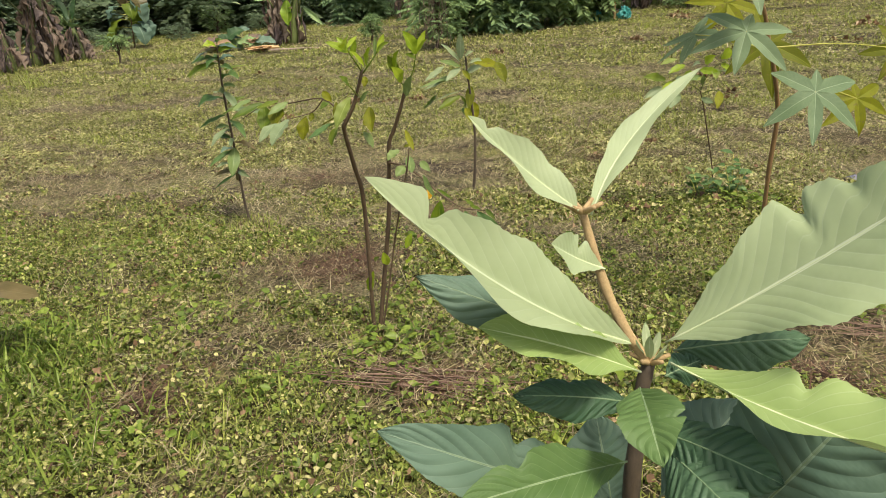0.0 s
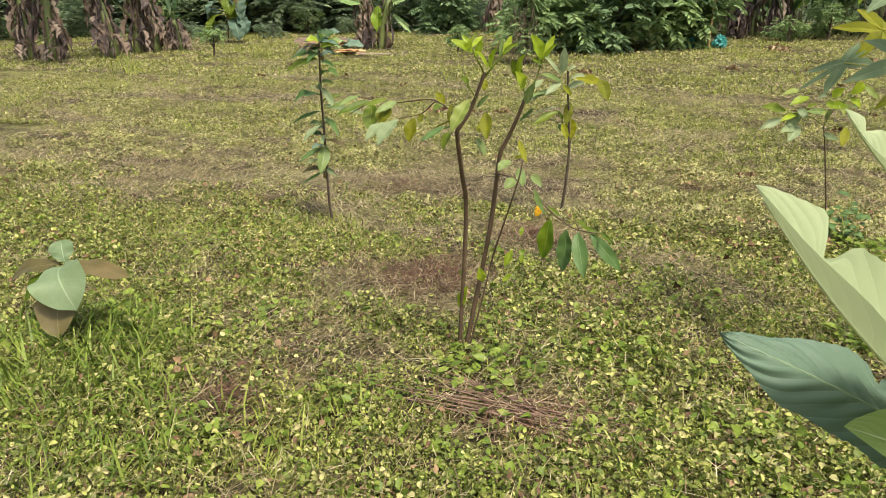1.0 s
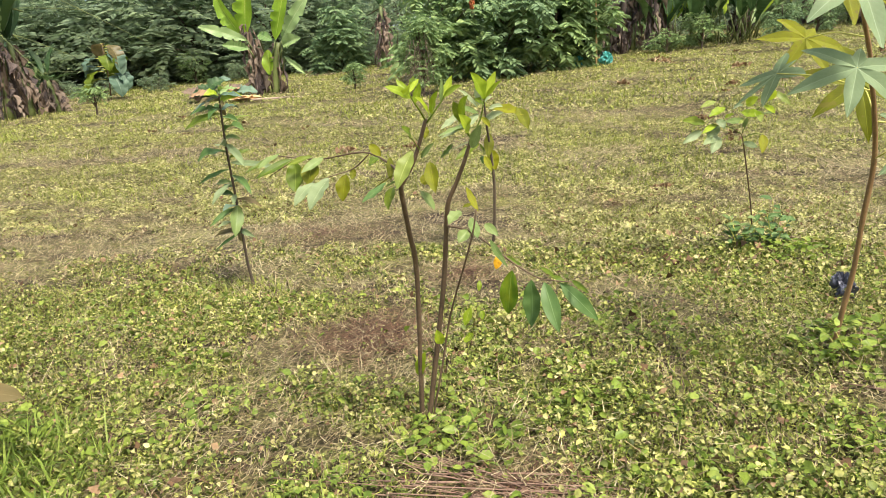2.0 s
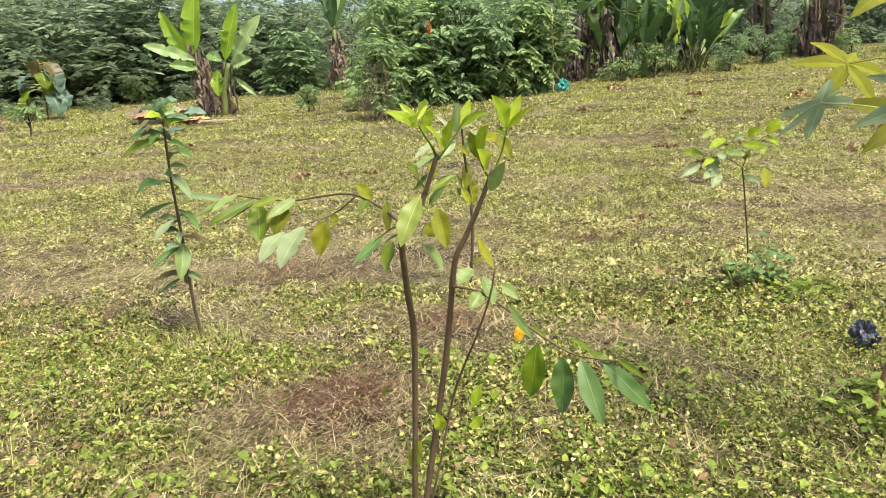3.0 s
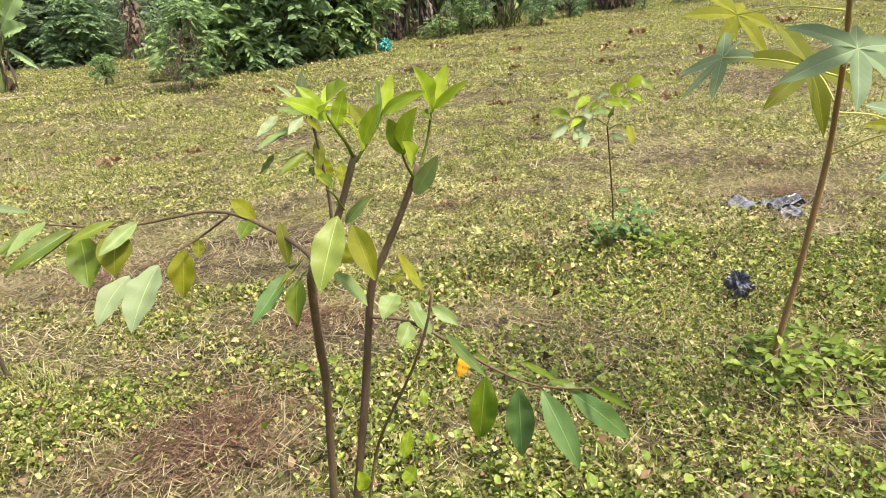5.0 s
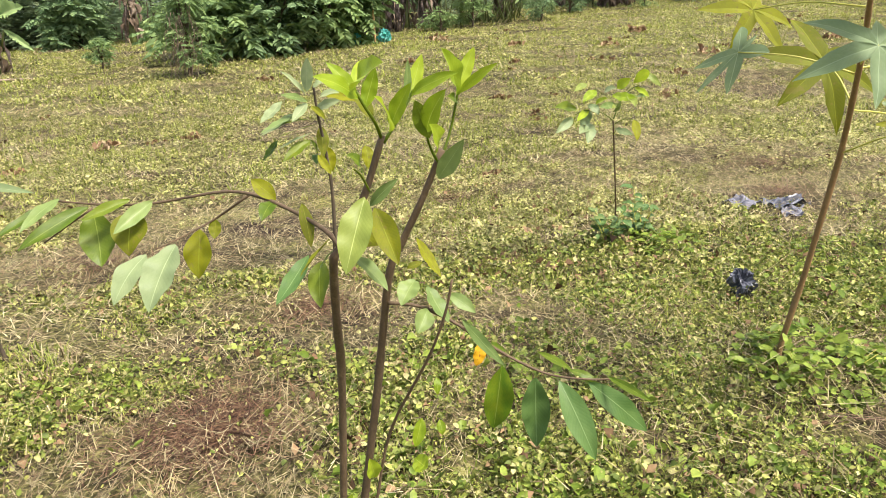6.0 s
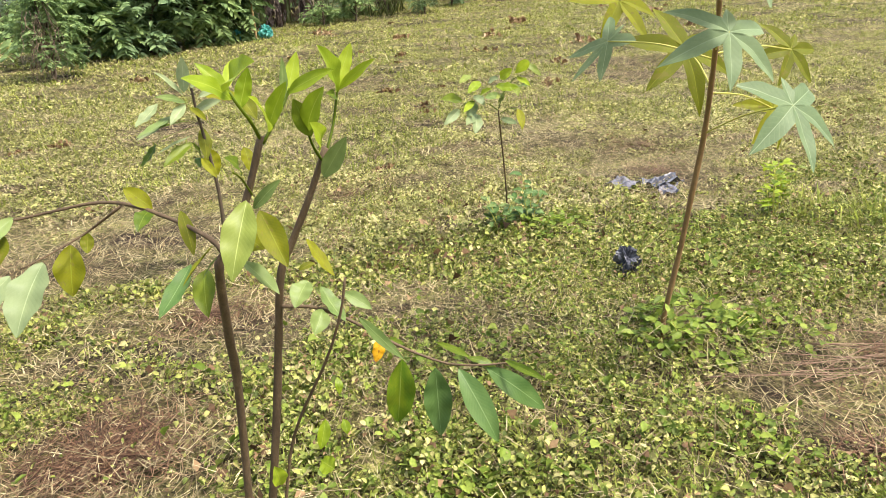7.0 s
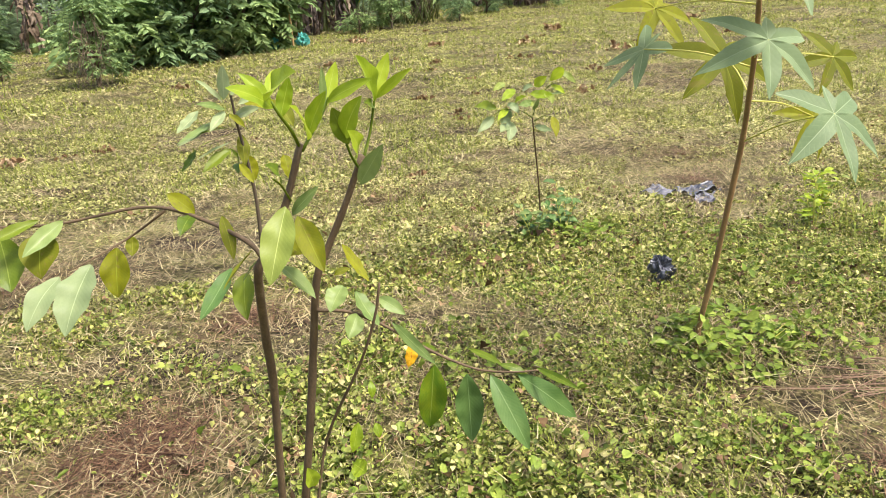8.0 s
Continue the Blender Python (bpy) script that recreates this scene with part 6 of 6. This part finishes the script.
cover("grass_cover", [turf(-4.5, 5.5, 0.6, 4.2, 3600, 0.070, 0.0042, 321)],
      blade_cloud, GRASS, "short mown grass between the weeds")
cover("grass_cover", [turf(-7.5, 9.5, 4.2, 7.5, 2600, 0.080, 0.0056, 322), turf(-13, 17, 7.5, 13, 900, 0.10, 0.011, 323), turf(-22, 26, 13, 30, 220, 0.14, 0.020, 324)],
      blade_cloud, GRASS, "short mown grass farther up the field", True)
cover("dead_leaf_cover", [tuple(a[: len(a) // 8] for a in weeds(-4.5, 5.5, 0.6, 4.2, 5200, 0.026, 331, 0.07)), tuple(a[: len(a) // 8] for a in weeds(-7.5, 9.5, 4.2, 7.5, 2600, 0.034, 332, 0.06))],
      leaf_cloud, LITTER, "small dead brown leaves among the weeds", True)


def worn_patch(x, y, radius, count, seed):
    """A bare spot covered with red-brown stalks."""
    rs = np.random.RandomState(seed)
    r, a = radius * np.abs(rs.normal(0, 0.55, count)), rs.rand(count) * 6.283
    px, py = x + r * np.cos(a), y + 0.8 * r * np.sin(a)
    pos = np.stack([px, py, floor_z(px, py) + 0.01 + 0.03 * rs.rand(count)], 1)
    me = blade_cloud("dead_stalks", pos, rs.rand(count) * 6.283, rs.normal(0.03, 0.12, count), 0.05 + 0.11 * rs.rand(count), 0.0025 + 0.003 * rs.rand(count), rs.normal(0, 0.2, count), RED_STRAW)
    tagged(new("dead_stalks", me), "matted red-brown dead stalks on bare soil", "dead stalks", "patches of dead stalks", "stuff")


for k, (x, y, radius, count) in enumerate(((-0.74, 3.40, 0.42, 1900), (-0.30, 4.5, 0.45, 700), (0.10, 2.0, 0.30, 350), (2.25, 2.55, 0.5, 500), (4.3, 6.9, 0.9, 900), (3.6, 5.8, 0.5, 400), (-1.7, 5.8, 0.9, 900), (0.9, 5.0, 0.4, 350), (1.0, 6.8, 0.6, 400), (-1.05, 1.75, 0.35, 400), (-2.6, 4.6, 0.6, 500), (1.6, 2.2, 0.3, 250))):
    worn_patch(x, y, radius, count, 400 + k)
